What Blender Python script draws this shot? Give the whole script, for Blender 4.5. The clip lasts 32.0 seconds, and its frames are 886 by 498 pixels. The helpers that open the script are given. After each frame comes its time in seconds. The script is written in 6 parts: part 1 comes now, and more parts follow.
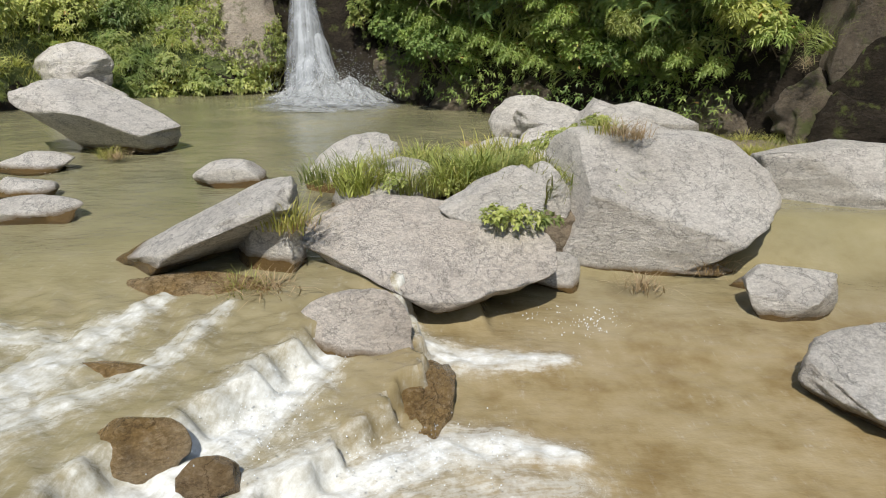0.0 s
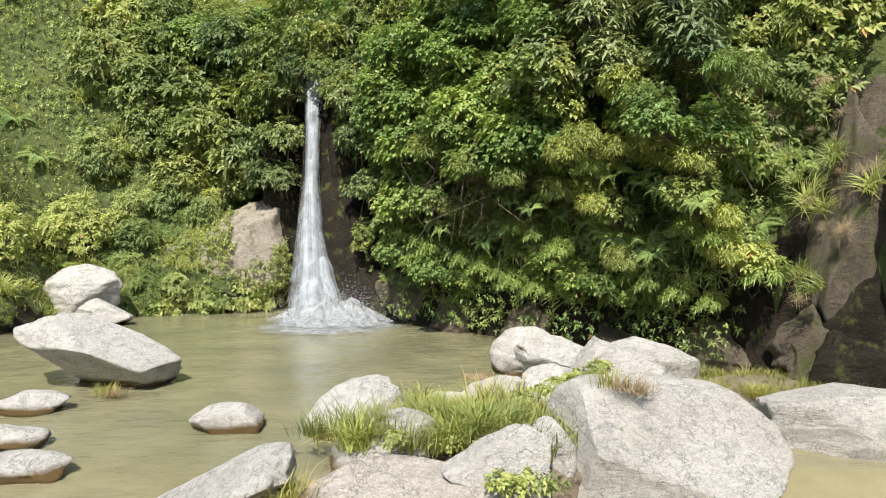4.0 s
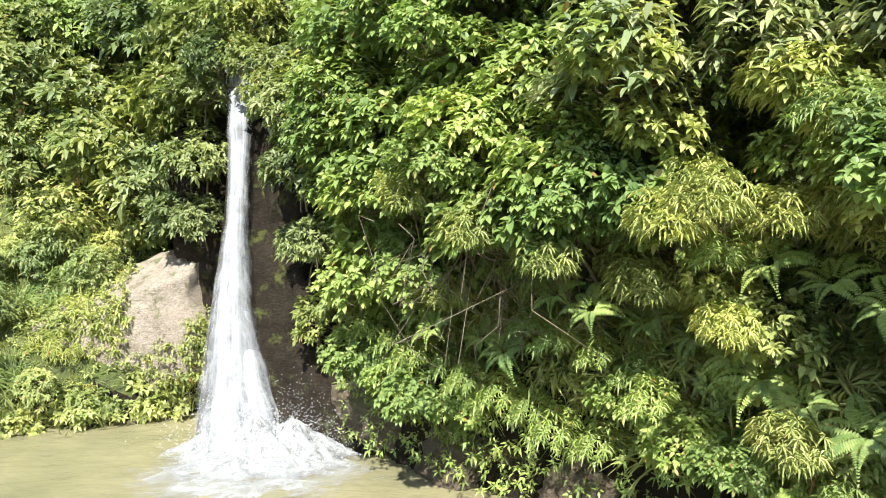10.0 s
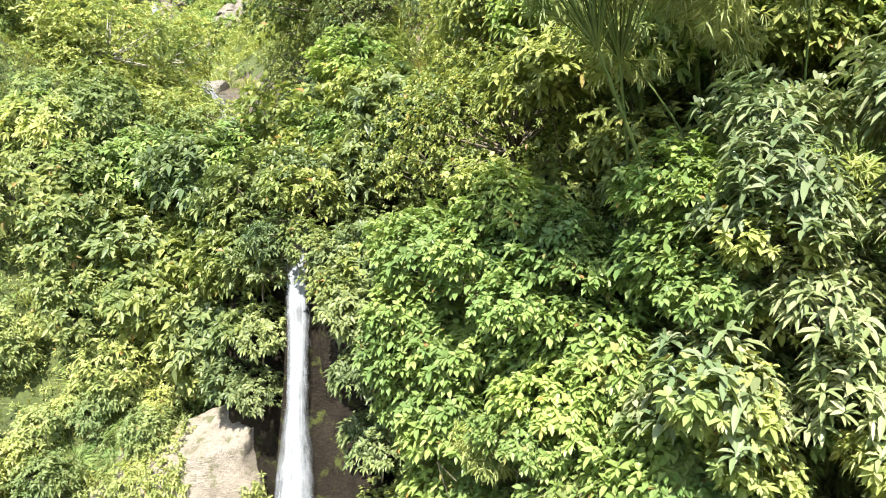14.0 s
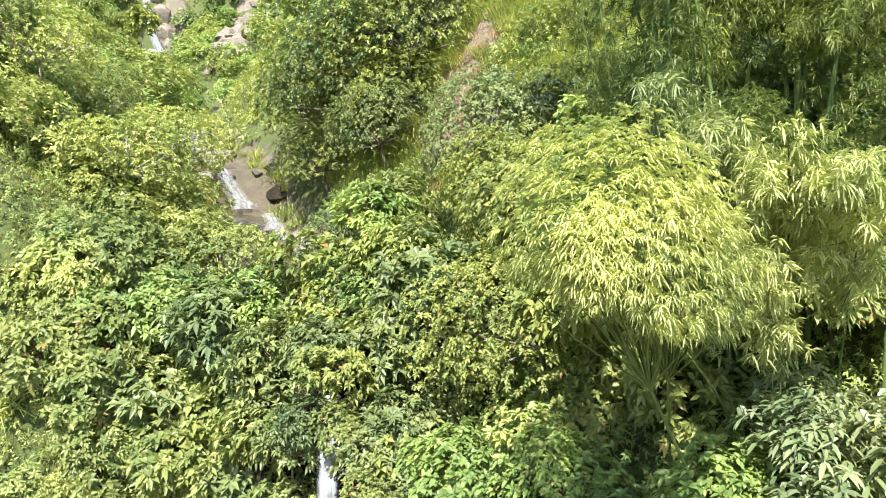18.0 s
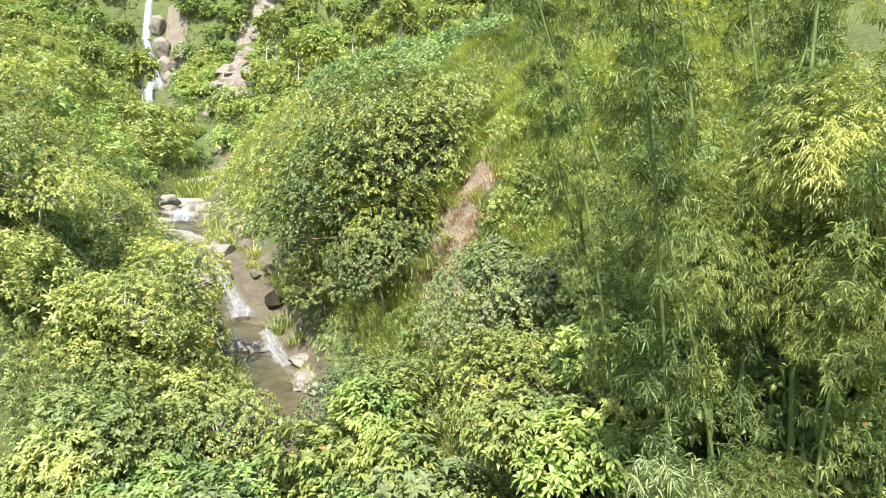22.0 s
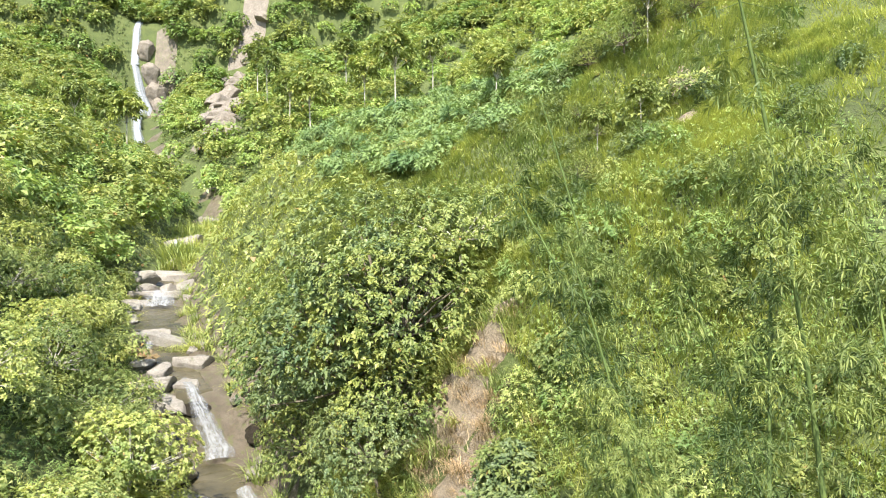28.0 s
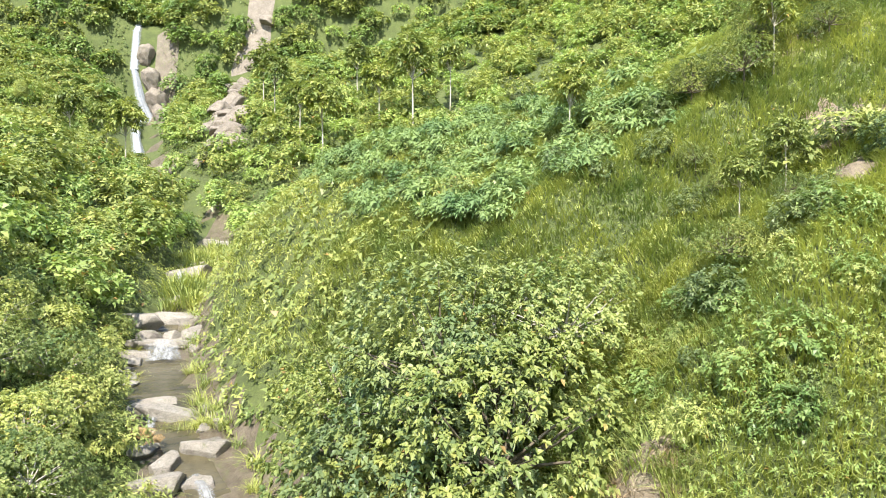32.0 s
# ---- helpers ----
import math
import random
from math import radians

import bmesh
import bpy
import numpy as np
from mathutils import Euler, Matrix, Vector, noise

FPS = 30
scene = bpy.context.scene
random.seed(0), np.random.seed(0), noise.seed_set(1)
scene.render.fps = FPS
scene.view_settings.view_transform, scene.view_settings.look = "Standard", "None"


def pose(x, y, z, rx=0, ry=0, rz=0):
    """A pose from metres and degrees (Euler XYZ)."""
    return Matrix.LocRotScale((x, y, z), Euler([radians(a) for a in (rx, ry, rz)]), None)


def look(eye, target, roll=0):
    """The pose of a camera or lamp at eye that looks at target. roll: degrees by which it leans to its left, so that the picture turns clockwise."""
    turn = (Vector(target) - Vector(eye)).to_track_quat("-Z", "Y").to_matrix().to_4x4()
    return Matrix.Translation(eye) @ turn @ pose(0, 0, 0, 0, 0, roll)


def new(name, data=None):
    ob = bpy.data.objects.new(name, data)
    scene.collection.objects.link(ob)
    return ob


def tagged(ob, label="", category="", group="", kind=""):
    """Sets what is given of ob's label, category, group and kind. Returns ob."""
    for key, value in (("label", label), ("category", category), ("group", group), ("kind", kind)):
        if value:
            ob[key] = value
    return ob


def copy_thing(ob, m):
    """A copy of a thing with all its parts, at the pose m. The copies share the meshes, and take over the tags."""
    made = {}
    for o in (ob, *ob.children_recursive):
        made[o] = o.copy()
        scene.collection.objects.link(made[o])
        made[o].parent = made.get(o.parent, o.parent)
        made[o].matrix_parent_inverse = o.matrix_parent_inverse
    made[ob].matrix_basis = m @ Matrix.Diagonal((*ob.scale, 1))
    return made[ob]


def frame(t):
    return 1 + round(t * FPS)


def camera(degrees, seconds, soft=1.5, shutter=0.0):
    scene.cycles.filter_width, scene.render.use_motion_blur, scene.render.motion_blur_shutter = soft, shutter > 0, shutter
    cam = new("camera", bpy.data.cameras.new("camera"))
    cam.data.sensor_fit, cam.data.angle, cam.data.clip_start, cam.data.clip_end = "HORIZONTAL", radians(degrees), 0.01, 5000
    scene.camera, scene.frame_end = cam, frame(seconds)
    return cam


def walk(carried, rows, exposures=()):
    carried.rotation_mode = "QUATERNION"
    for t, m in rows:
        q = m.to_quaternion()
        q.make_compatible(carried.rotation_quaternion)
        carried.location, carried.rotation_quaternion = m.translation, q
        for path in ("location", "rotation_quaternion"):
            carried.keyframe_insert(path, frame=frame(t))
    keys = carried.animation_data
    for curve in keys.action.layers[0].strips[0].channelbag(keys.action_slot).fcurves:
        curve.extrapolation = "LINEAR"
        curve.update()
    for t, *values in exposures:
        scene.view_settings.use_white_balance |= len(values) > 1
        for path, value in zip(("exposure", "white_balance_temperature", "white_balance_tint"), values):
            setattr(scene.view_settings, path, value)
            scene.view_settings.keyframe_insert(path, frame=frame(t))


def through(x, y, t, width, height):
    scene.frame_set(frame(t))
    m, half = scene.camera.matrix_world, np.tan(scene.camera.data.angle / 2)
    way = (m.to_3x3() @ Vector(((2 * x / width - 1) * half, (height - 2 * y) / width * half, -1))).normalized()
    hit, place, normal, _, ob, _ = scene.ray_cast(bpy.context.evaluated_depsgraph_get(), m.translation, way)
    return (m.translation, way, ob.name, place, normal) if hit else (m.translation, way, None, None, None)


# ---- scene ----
cam = camera(62.83, 32.0, soft=1.05)
PATH = [
    (0, (0.000, 0.003, 2.621), (0.001, 9.521, -0.447), 0.31),
    (0.5, (0.006, 0.019, 2.622), (-0.003, 9.710, 0.154), 0.29),
    (1, (0.026, 0.007, 2.622), (0.012, 9.834, 0.768), 0.28),
    (1.5, (0.031, 0.009, 2.633), (0.020, 9.930, 1.381), 0.27),
    (2, (0.023, 0.023, 2.758), (0.014, 10.003, 2.122), 0.35),
    (2.5, (-0.009, 0.017, 2.968), (-0.014, 10.008, 2.545), 0.36),
    (3, (-0.053, -0.010, 3.175), (-0.043, 9.980, 2.740), 0.40),
    (3.5, (-0.049, 0.006, 3.336), (-0.047, 9.996, 2.896), 0.43),
    (5.5, (-0.036, 1.952, 3.405), (-0.057, 11.941, 2.936), 0.25),
    (6, (0.013, 2.952, 3.350), (-0.026, 12.941, 2.882), 0.27),
    (7, (0.043, 4.919, 3.245), (0.028, 14.909, 2.792), 0.34),
    (8, (0.057, 6.992, 3.250), (0.059, 16.982, 2.791), 0.24),
    (8.5, (0.109, 7.885, 3.467), (0.098, 17.874, 2.986), 0.13),
    (9, (0.163, 8.318, 3.940), (0.128, 18.304, 3.409), -0.13),
    (10, (0.179, 8.496, 5.014), (0.143, 18.479, 4.431), -0.30),
    (11, (0.210, 8.574, 5.986), (0.148, 18.558, 5.433), -0.26),
    (12, (0.206, 8.604, 7.019), (0.147, 18.589, 6.467), -0.19),
    (12.5, (0.130, 8.600, 7.570), (0.079, 18.585, 7.016), -0.19),
    (13, (-0.159, 8.560, 8.097), (-0.208, 18.545, 7.551), -0.23),
    (14, (-1.111, 8.404, 9.097), (-1.135, 18.391, 8.579), -0.16),
    (14.5, (-1.538, 8.352, 9.596), (-1.546, 18.339, 9.096), 0.03),
    (16.5, (-1.911, 8.253, 11.819), (-1.869, 18.238, 11.268), -0.20),
    (17, (-1.935, 8.262, 12.296), (-1.880, 18.249, 11.786), -0.10),
    (18, (-1.956, 8.272, 13.364), (-1.884, 18.262, 12.925), 0.11),
    (19, (-1.980, 8.297, 14.688), (-1.910, 18.290, 14.321), 0.22),
    (20, (-2.008, 8.261, 16.015), (-1.933, 18.257, 15.721), 0.31),
    (21, (-1.973, 8.246, 17.414), (-1.893, 18.241, 17.140), 0.35),
    (22, (-1.969, 8.366, 18.854), (-1.870, 18.362, 18.582), 0.26),
    (23, (-1.834, 8.858, 20.213), (-1.745, 18.853, 19.923), 0.03),
    (24, (-1.703, 9.455, 21.486), (-1.611, 19.451, 21.193), -0.12),
    (25, (-1.600, 10.185, 22.629), (-1.479, 20.180, 22.343), -0.07),
    (25.5, (-1.514, 10.687, 23.253), (-1.390, 20.682, 22.964), -0.06),
    (27.5, (-1.704, 12.937, 24.726), (-1.562, 22.933, 24.490), -0.28),
    (28, (-2.148, 13.238, 25.127), (-2.010, 23.234, 24.901), -0.36),
    (29, (-3.462, 14.054, 25.868), (-3.322, 24.051, 25.647), -0.39),
    (30, (-4.390, 15.568, 26.587), (-4.241, 25.565, 26.376), -0.30),
    (31, (-5.061, 17.894, 27.281), (-4.900, 27.890, 27.082), -0.11),
    (32, (-5.486, 21.010, 28.017), (-5.314, 31.007, 27.826), 0.04),
]
walk(cam, [(t, look(eye, target, roll)) for t, eye, target, roll in PATH],
     exposures=[(0.0, 0.38), (2.0, 0.6), (3.5, 0.87), (6.0, 1.13), (9.0, 1.53), (13.0, 1.8), (20.0, 1.72), (32.0, 1.62)])

# ---- world, sun, exposure ----
world = bpy.data.worlds.new("sky")
world.use_nodes = True
scene.world = world
sky = world.node_tree.nodes.new("ShaderNodeTexSky")
sky.sky_type, sky.sun_disc = "NISHITA", False
SUN_EL, SUN_AZ = radians(51), radians(191)          # azimuth clockwise from +y
sky.sun_elevation, sky.sun_rotation = SUN_EL, SUN_AZ
world.node_tree.nodes["Background"].inputs["Strength"].default_value = 0.13
world.node_tree.links.new(sky.outputs[0], world.node_tree.nodes["Background"].inputs["Color"])
sun = new("sun", bpy.data.lights.new("sun", "SUN"))
sun.data.energy, sun.data.angle, sun.data.color = 4.2, radians(0.8), (1.0, 0.95, 0.86)
sun_way = Vector((math.sin(SUN_AZ) * math.cos(SUN_EL), math.cos(SUN_AZ) * math.cos(SUN_EL), math.sin(SUN_EL)))
sun.matrix_world = look(sun_way * 60, (0, 0, 0))

rng = np.random.default_rng(7)


# ---- materials ----
def material(name):
    m = bpy.data.materials.new(name)
    m.use_nodes = True
    nt = m.node_tree
    return m, nt, nt.nodes["Principled BSDF"]


def ramp(nt, fac, stops):
    r = nt.nodes.new("ShaderNodeValToRGB")
    e = r.color_ramp.elements
    while len(e) < len(stops):
        e.new(0.5)
    for el, (p, c) in zip(e, stops):
        el.position, el.color = p, (*c, 1)
    nt.links.new(fac, r.inputs[0])
    return r.outputs[0]


def noise_tex(nt, scale, detail=4, rough=0.6, vec=None, stretch=None):
    n = nt.nodes.new("ShaderNodeTexNoise")
    n.inputs["Scale"].default_value, n.inputs["Detail"].default_value, n.inputs["Roughness"].default_value = scale, detail, rough
    if vec is None:
        vec = nt.nodes.new("ShaderNodeTexCoord").outputs["Object"]
    if stretch:
        mp = nt.nodes.new("ShaderNodeMapping")
        mp.inputs["Scale"].default_value = stretch
        nt.links.new(vec, mp.inputs["Vector"])
        vec = mp.outputs[0]
    nt.links.new(vec, n.inputs["Vector"])
    return n.outputs["Fac"]


def mix(nt, fac, a, b, kind="MIX"):
    m = nt.nodes.new("ShaderNodeMix")
    m.data_type, m.blend_type = "RGBA", kind
    for socket, v in ((m.inputs["Factor"], fac), (m.inputs["A"], a), (m.inputs["B"], b)):
        if hasattr(v, "links"):
            nt.links.new(v, socket)
        elif isinstance(v, tuple):
            socket.default_value = (*v, 1)
        else:
            socket.default_value = v
    return m.outputs["Result"]


def bump(nt, bsdf, height, strength, distance=0.02):
    b = nt.nodes.new("ShaderNodeBump")
    b.inputs["Strength"].default_value, b.inputs["Distance"].default_value = strength, distance
    nt.links.new(height, b.inputs["Height"])
    nt.links.new(b.outputs[0], bsdf.inputs["Normal"])


def leaf_material(name, dark, mid, light, rough=0.45, through=0.35, dead=0.0):
    """Leaves: each leaf and each plant has its own shade; light passes through the blade."""
    m, nt, b = material(name)
    dark, light = (tuple(0.55 * e + 0.45 * c for e, c in zip(end, mid)) for end in (dark, light))
    geo = nt.nodes.new("ShaderNodeNewGeometry")
    info = nt.nodes.new("ShaderNodeObjectInfo")
    stops = [(0.0, dark), (0.5, mid), (0.985 if dead else 1.0, light)]
    if dead:
        stops += [(0.996, (0.30, 0.20, 0.07))]
    col = ramp(nt, geo.outputs["Random Per Island"], stops)
    plant = ramp(nt, info.outputs["Random"], [(0.0, (0.66, 0.74, 0.78)), (0.5, (1.0, 1.0, 1.0)), (1.0, (1.2, 1.18, 1.14))])
    col = mix(nt, 1.0, col, plant, "MULTIPLY")
    patch = noise_tex(nt, 0.42, 3, 0.6, vec=geo.outputs["Position"])
    col = mix(nt, 1.0, col, ramp(nt, patch, [(0.34, (0.62, 0.74, 0.8)), (0.5, (1.0, 1.0, 1.0)), (0.66, (1.24, 1.19, 1.15))]), "MULTIPLY")
    col = mix(nt, 1.0, col, (1.10, 0.98, 1.04), "MULTIPLY")
    nt.links.new(col, b.inputs["Base Color"])
    b.inputs["Roughness"].default_value = rough
    b.inputs["Specular IOR Level"].default_value = 0.27
    t = nt.nodes.new("ShaderNodeBsdfTranslucent")
    nt.links.new(mix(nt, 1.0, col, (1.2, 1.25, 0.75), "MULTIPLY"), t.inputs["Color"])
    s = nt.nodes.new("ShaderNodeMixShader")
    s.inputs[0].default_value = 0.95 * through
    nt.links.new(b.outputs[0], s.inputs[1])
    nt.links.new(t.outputs[0], s.inputs[2])
    nt.links.new(s.outputs[0], nt.nodes["Material Output"].inputs["Surface"])
    return m


LEAF_DARK = leaf_material("leaf_dark_green", (0.075, 0.117, 0.048), (0.155, 0.213, 0.081), (0.256, 0.320, 0.109), 0.38, 0.3)
LEAF_MID = leaf_material("leaf_green", (0.103, 0.150, 0.046), (0.194, 0.258, 0.072), (0.334, 0.367, 0.116), 0.42, 0.35, dead=1)
LEAF_LIGHT = leaf_material("leaf_yellow_green", (0.172, 0.250, 0.074), (0.290, 0.365, 0.115), (0.450, 0.490, 0.200), 0.45, 0.4, dead=1)
LEAF_BIG = leaf_material("leaf_glossy_big", (0.089, 0.148, 0.058), (0.176, 0.242, 0.103), (0.351, 0.381, 0.231), 0.33, 0.3)
LEAF_BAMBOO = leaf_material("leaf_bamboo", (0.100, 0.155, 0.048), (0.195, 0.268, 0.078), (0.320, 0.375, 0.125), 0.42, 0.4)
LEAF_DEEP = leaf_material("leaf_bamboo_deep", (0.062, 0.105, 0.030), (0.125, 0.185, 0.052), (0.240, 0.300, 0.095), 0.42, 0.4)
LEAF_YELLOW = leaf_material("leaf_bamboo_yellow", (0.225, 0.300, 0.110), (0.340, 0.420, 0.160), (0.490, 0.545, 0.270), 0.45, 0.4)
LEAF_FRESH = leaf_material("leaf_fresh_green", (0.130, 0.225, 0.055), (0.225, 0.335, 0.095), (0.355, 0.430, 0.165), 0.38, 0.38, dead=1)
LEAF_CASSAVA = leaf_material("leaf_blue_green", (0.150, 0.240, 0.070), (0.230, 0.335, 0.105), (0.320, 0.420, 0.150), 0.5, 0.3)
GRASS_GREEN = leaf_material("green_grass_blade", (0.195, 0.255, 0.065), (0.310, 0.380, 0.105), (0.430, 0.480, 0.165), 0.5, 0.38)
GRASS = leaf_material("grass_blade", (0.157, 0.195, 0.051), (0.255, 0.293, 0.080), (0.432, 0.404, 0.141), 0.5, 0.35, dead=1)
DRY = leaf_material("dry_grass", (0.19, 0.15, 0.08), (0.30, 0.25, 0.14), (0.42, 0.36, 0.22), 0.7, 0.2)


def bark_material(name, a, b2):
    m, nt, b = material(name)
    n = noise_tex(nt, 6, 5, 0.65, stretch=(1, 1, 0.25))
    nt.links.new(ramp(nt, n, [(0.3, a), (0.7, b2)]), b.inputs["Base Color"])
    b.inputs["Roughness"].default_value = 0.85
    bump(nt, b, noise_tex(nt, 25, 3), 0.4)
    return m


BARK = bark_material("bark", (0.06, 0.045, 0.03), (0.2, 0.17, 0.12))
BARK_PALE = bark_material("bark_pale", (0.28, 0.25, 0.2), (0.5, 0.47, 0.4))
CULM = bark_material("bamboo_culm", (0.05, 0.09, 0.02), (0.13, 0.17, 0.04))


def rock_material(name, dark, mid, light, wet_line=None, moss=0.0, rough=0.75, band=1.0):
    """Weathered river rock: blotches, thin veins, pits; damp below wet_line (world height), where water splashes it."""
    m, nt, b = material(name)
    geo = nt.nodes.new("ShaderNodeNewGeometry")
    pos = geo.outputs["Position"]
    big = noise_tex(nt, 0.9, 5, 0.6, vec=pos)
    fine = noise_tex(nt, 13, 8, 0.78, vec=pos, stretch=(1, 1, 2.0))
    col = ramp(nt, big, [(0.25, dark), (0.48, mid), (0.72, light)])
    col = mix(nt, 0.42, col, ramp(nt, fine, [(0.34, tuple(0.7 * c for c in dark)), (0.5, mid), (0.68, tuple(1.1 * c for c in light))]))
    stain = noise_tex(nt, 2.1, 6, 0.72, vec=pos)
    col = mix(nt, ramp(nt, stain, [(0.56, (0, 0, 0)), (0.7, (0.5, 0.5, 0.5))]), col, tuple(0.55 * c for c in dark))
    vein = noise_tex(nt, 2.3, 6, 0.75, vec=pos, stretch=(1, 0.6, 3.0 * band))
    col = mix(nt, ramp(nt, vein, [(0.47, (0, 0, 0)), (0.5, (0.55, 0.55, 0.55)), (0.53, (0, 0, 0))]), col, tuple(0.45 * c for c in mid))
    speck = noise_tex(nt, 34, 6, 0.8, vec=pos)
    col = mix(nt, 0.8, col, ramp(nt, speck, [(0.34, (0.72, 0.71, 0.7)), (0.47, (1.0, 1.0, 1.0)), (0.62, (1.25, 1.25, 1.25))]), "MULTIPLY")
    crack = noise_tex(nt, 1.1, 7, 0.62, vec=pos, stretch=(1.4, 0.8, 1.8))
    col = mix(nt, ramp(nt, crack, [(0.488, (0, 0, 0)), (0.5, (0.7, 0.7, 0.7)), (0.512, (0, 0, 0))]), col, tuple(0.3 * c for c in mid))
    if moss:
        mo = noise_tex(nt, 2.4, 5, 0.7, vec=pos)
        col = mix(nt, ramp(nt, mo, [(0.62 - moss * 0.3, (0, 0, 0)), (0.74 - moss * 0.3, (0.8, 0.8, 0.8))]), col, (0.10, 0.12, 0.03))
    if wet_line is not None:
        sep = nt.nodes.new("ShaderNodeSeparateXYZ")
        nt.links.new(pos, sep.inputs[0])
        add = nt.nodes.new("ShaderNodeMath")
        add.operation = "MULTIPLY_ADD"
        nt.links.new(big, add.inputs[0])
        add.inputs[1].default_value = -0.35
        nt.links.new(sep.outputs["Z"], add.inputs[2])
        mr = nt.nodes.new("ShaderNodeMapRange")
        mr.inputs["From Min"].default_value, mr.inputs["From Max"].default_value = wet_line - 0.11, wet_line - 0.19
        nt.links.new(add.outputs[0], mr.inputs["Value"])
        col = mix(nt, mr.outputs[0], col, mix(nt, big, (0.10, 0.06, 0.022), (0.2, 0.13, 0.05)))
        rr = nt.nodes.new("ShaderNodeMapRange")
        rr.inputs["To Min"].default_value, rr.inputs["To Max"].default_value = rough, 0.22
        nt.links.new(mr.outputs[0], rr.inputs["Value"])
        nt.links.new(rr.outputs[0], b.inputs["Roughness"])
    else:
        b.inputs["Roughness"].default_value = rough
    nt.links.new(col, b.inputs["Base Color"])
    h = nt.nodes.new("ShaderNodeMath")
    h.operation = "ADD"
    nt.links.new(fine, h.inputs[0])
    nt.links.new(vein, h.inputs[1])
    grit = noise_tex(nt, 46, 5, 0.75, vec=pos)
    h2 = nt.nodes.new("ShaderNodeMath")
    h2.operation = "MULTIPLY_ADD"
    nt.links.new(grit, h2.inputs[0])
    h2.inputs[1].default_value = 0.5
    nt.links.new(h.outputs[0], h2.inputs[2])
    bump(nt, b, h2.outputs[0], 1.0, 0.075)
    return m


ROCK = rock_material("river_rock_grey", (0.425, 0.392, 0.345), (0.590, 0.556, 0.505), (0.710, 0.680, 0.630), wet_line=0.1)
ROCK_LOW = rock_material("river_rock_low", (0.425, 0.392, 0.345), (0.590, 0.556, 0.505), (0.710, 0.680, 0.630), wet_line=-0.5)
ROCK_TAN = rock_material("river_rock_tan", (0.470, 0.400, 0.330), (0.590, 0.530, 0.460), (0.690, 0.640, 0.580), wet_line=-0.32)
ROCK_WET = rock_material("wet_brown_rock", (0.05, 0.033, 0.016), (0.18, 0.115, 0.048), (0.36, 0.28, 0.18), rough=0.22)
ROCK_AMBER = rock_material("wet_amber_rock", (0.08, 0.05, 0.022), (0.27, 0.175, 0.07), (0.50, 0.42, 0.30), rough=0.24)
# mossy rock; the near-black base colours stand in for the waterfall recess's shade
ROCK_CLIFF = rock_material("shade_dark_mossy_rock", (0.008, 0.007, 0.005), (0.024, 0.019, 0.013), (0.060, 0.048, 0.035), moss=0.2, rough=0.8)
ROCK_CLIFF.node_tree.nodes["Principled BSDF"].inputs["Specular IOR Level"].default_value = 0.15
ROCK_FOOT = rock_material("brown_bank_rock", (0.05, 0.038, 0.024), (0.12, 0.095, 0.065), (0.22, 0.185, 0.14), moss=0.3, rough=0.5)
ROCK_SCAR = rock_material("weathered_scar_rock", (0.10, 0.083, 0.066), (0.20, 0.168, 0.132), (0.30, 0.26, 0.21), moss=0.12)
ROCK_OUTCROP = rock_material("mossy_outcrop_rock", (0.20, 0.155, 0.105), (0.36, 0.31, 0.25), (0.50, 0.45, 0.38), moss=0.3)
ROCK_STREAM = rock_material("stream_rock", (0.148, 0.129, 0.105), (0.211, 0.187, 0.160), (0.281, 0.257, 0.226), moss=0.25)
ROCK_PALE = rock_material("pale_sunlit_rock", (0.190, 0.165, 0.135), (0.300, 0.270, 0.230), (0.390, 0.362, 0.320), moss=0.06)
EARTH = rock_material("bare_red_earth", (0.170, 0.125, 0.080), (0.265, 0.210, 0.145), (0.360, 0.305, 0.225), rough=0.9)


def soil_material():
    m, nt, b = material("vegetated_soil")
    pos = nt.nodes.new("ShaderNodeNewGeometry").outputs["Position"]
    a = noise_tex(nt, 0.35, 6, 0.65, vec=pos)
    f = noise_tex(nt, 6, 5, 0.7, vec=pos)
    col = ramp(nt, a, [(0.3, (0.035, 0.05, 0.015)), (0.5, (0.06, 0.085, 0.02)), (0.7, (0.10, 0.12, 0.035))])
    col = mix(nt, 0.4, col, ramp(nt, f, [(0.35, (0.03, 0.025, 0.012)), (0.65, (0.11, 0.14, 0.03))]))
    nt.links.new(col, b.inputs["Base Color"])
    b.inputs["Roughness"].default_value = 0.95
    bump(nt, b, f, 0.8, 0.15)
    return m


SOIL = soil_material()


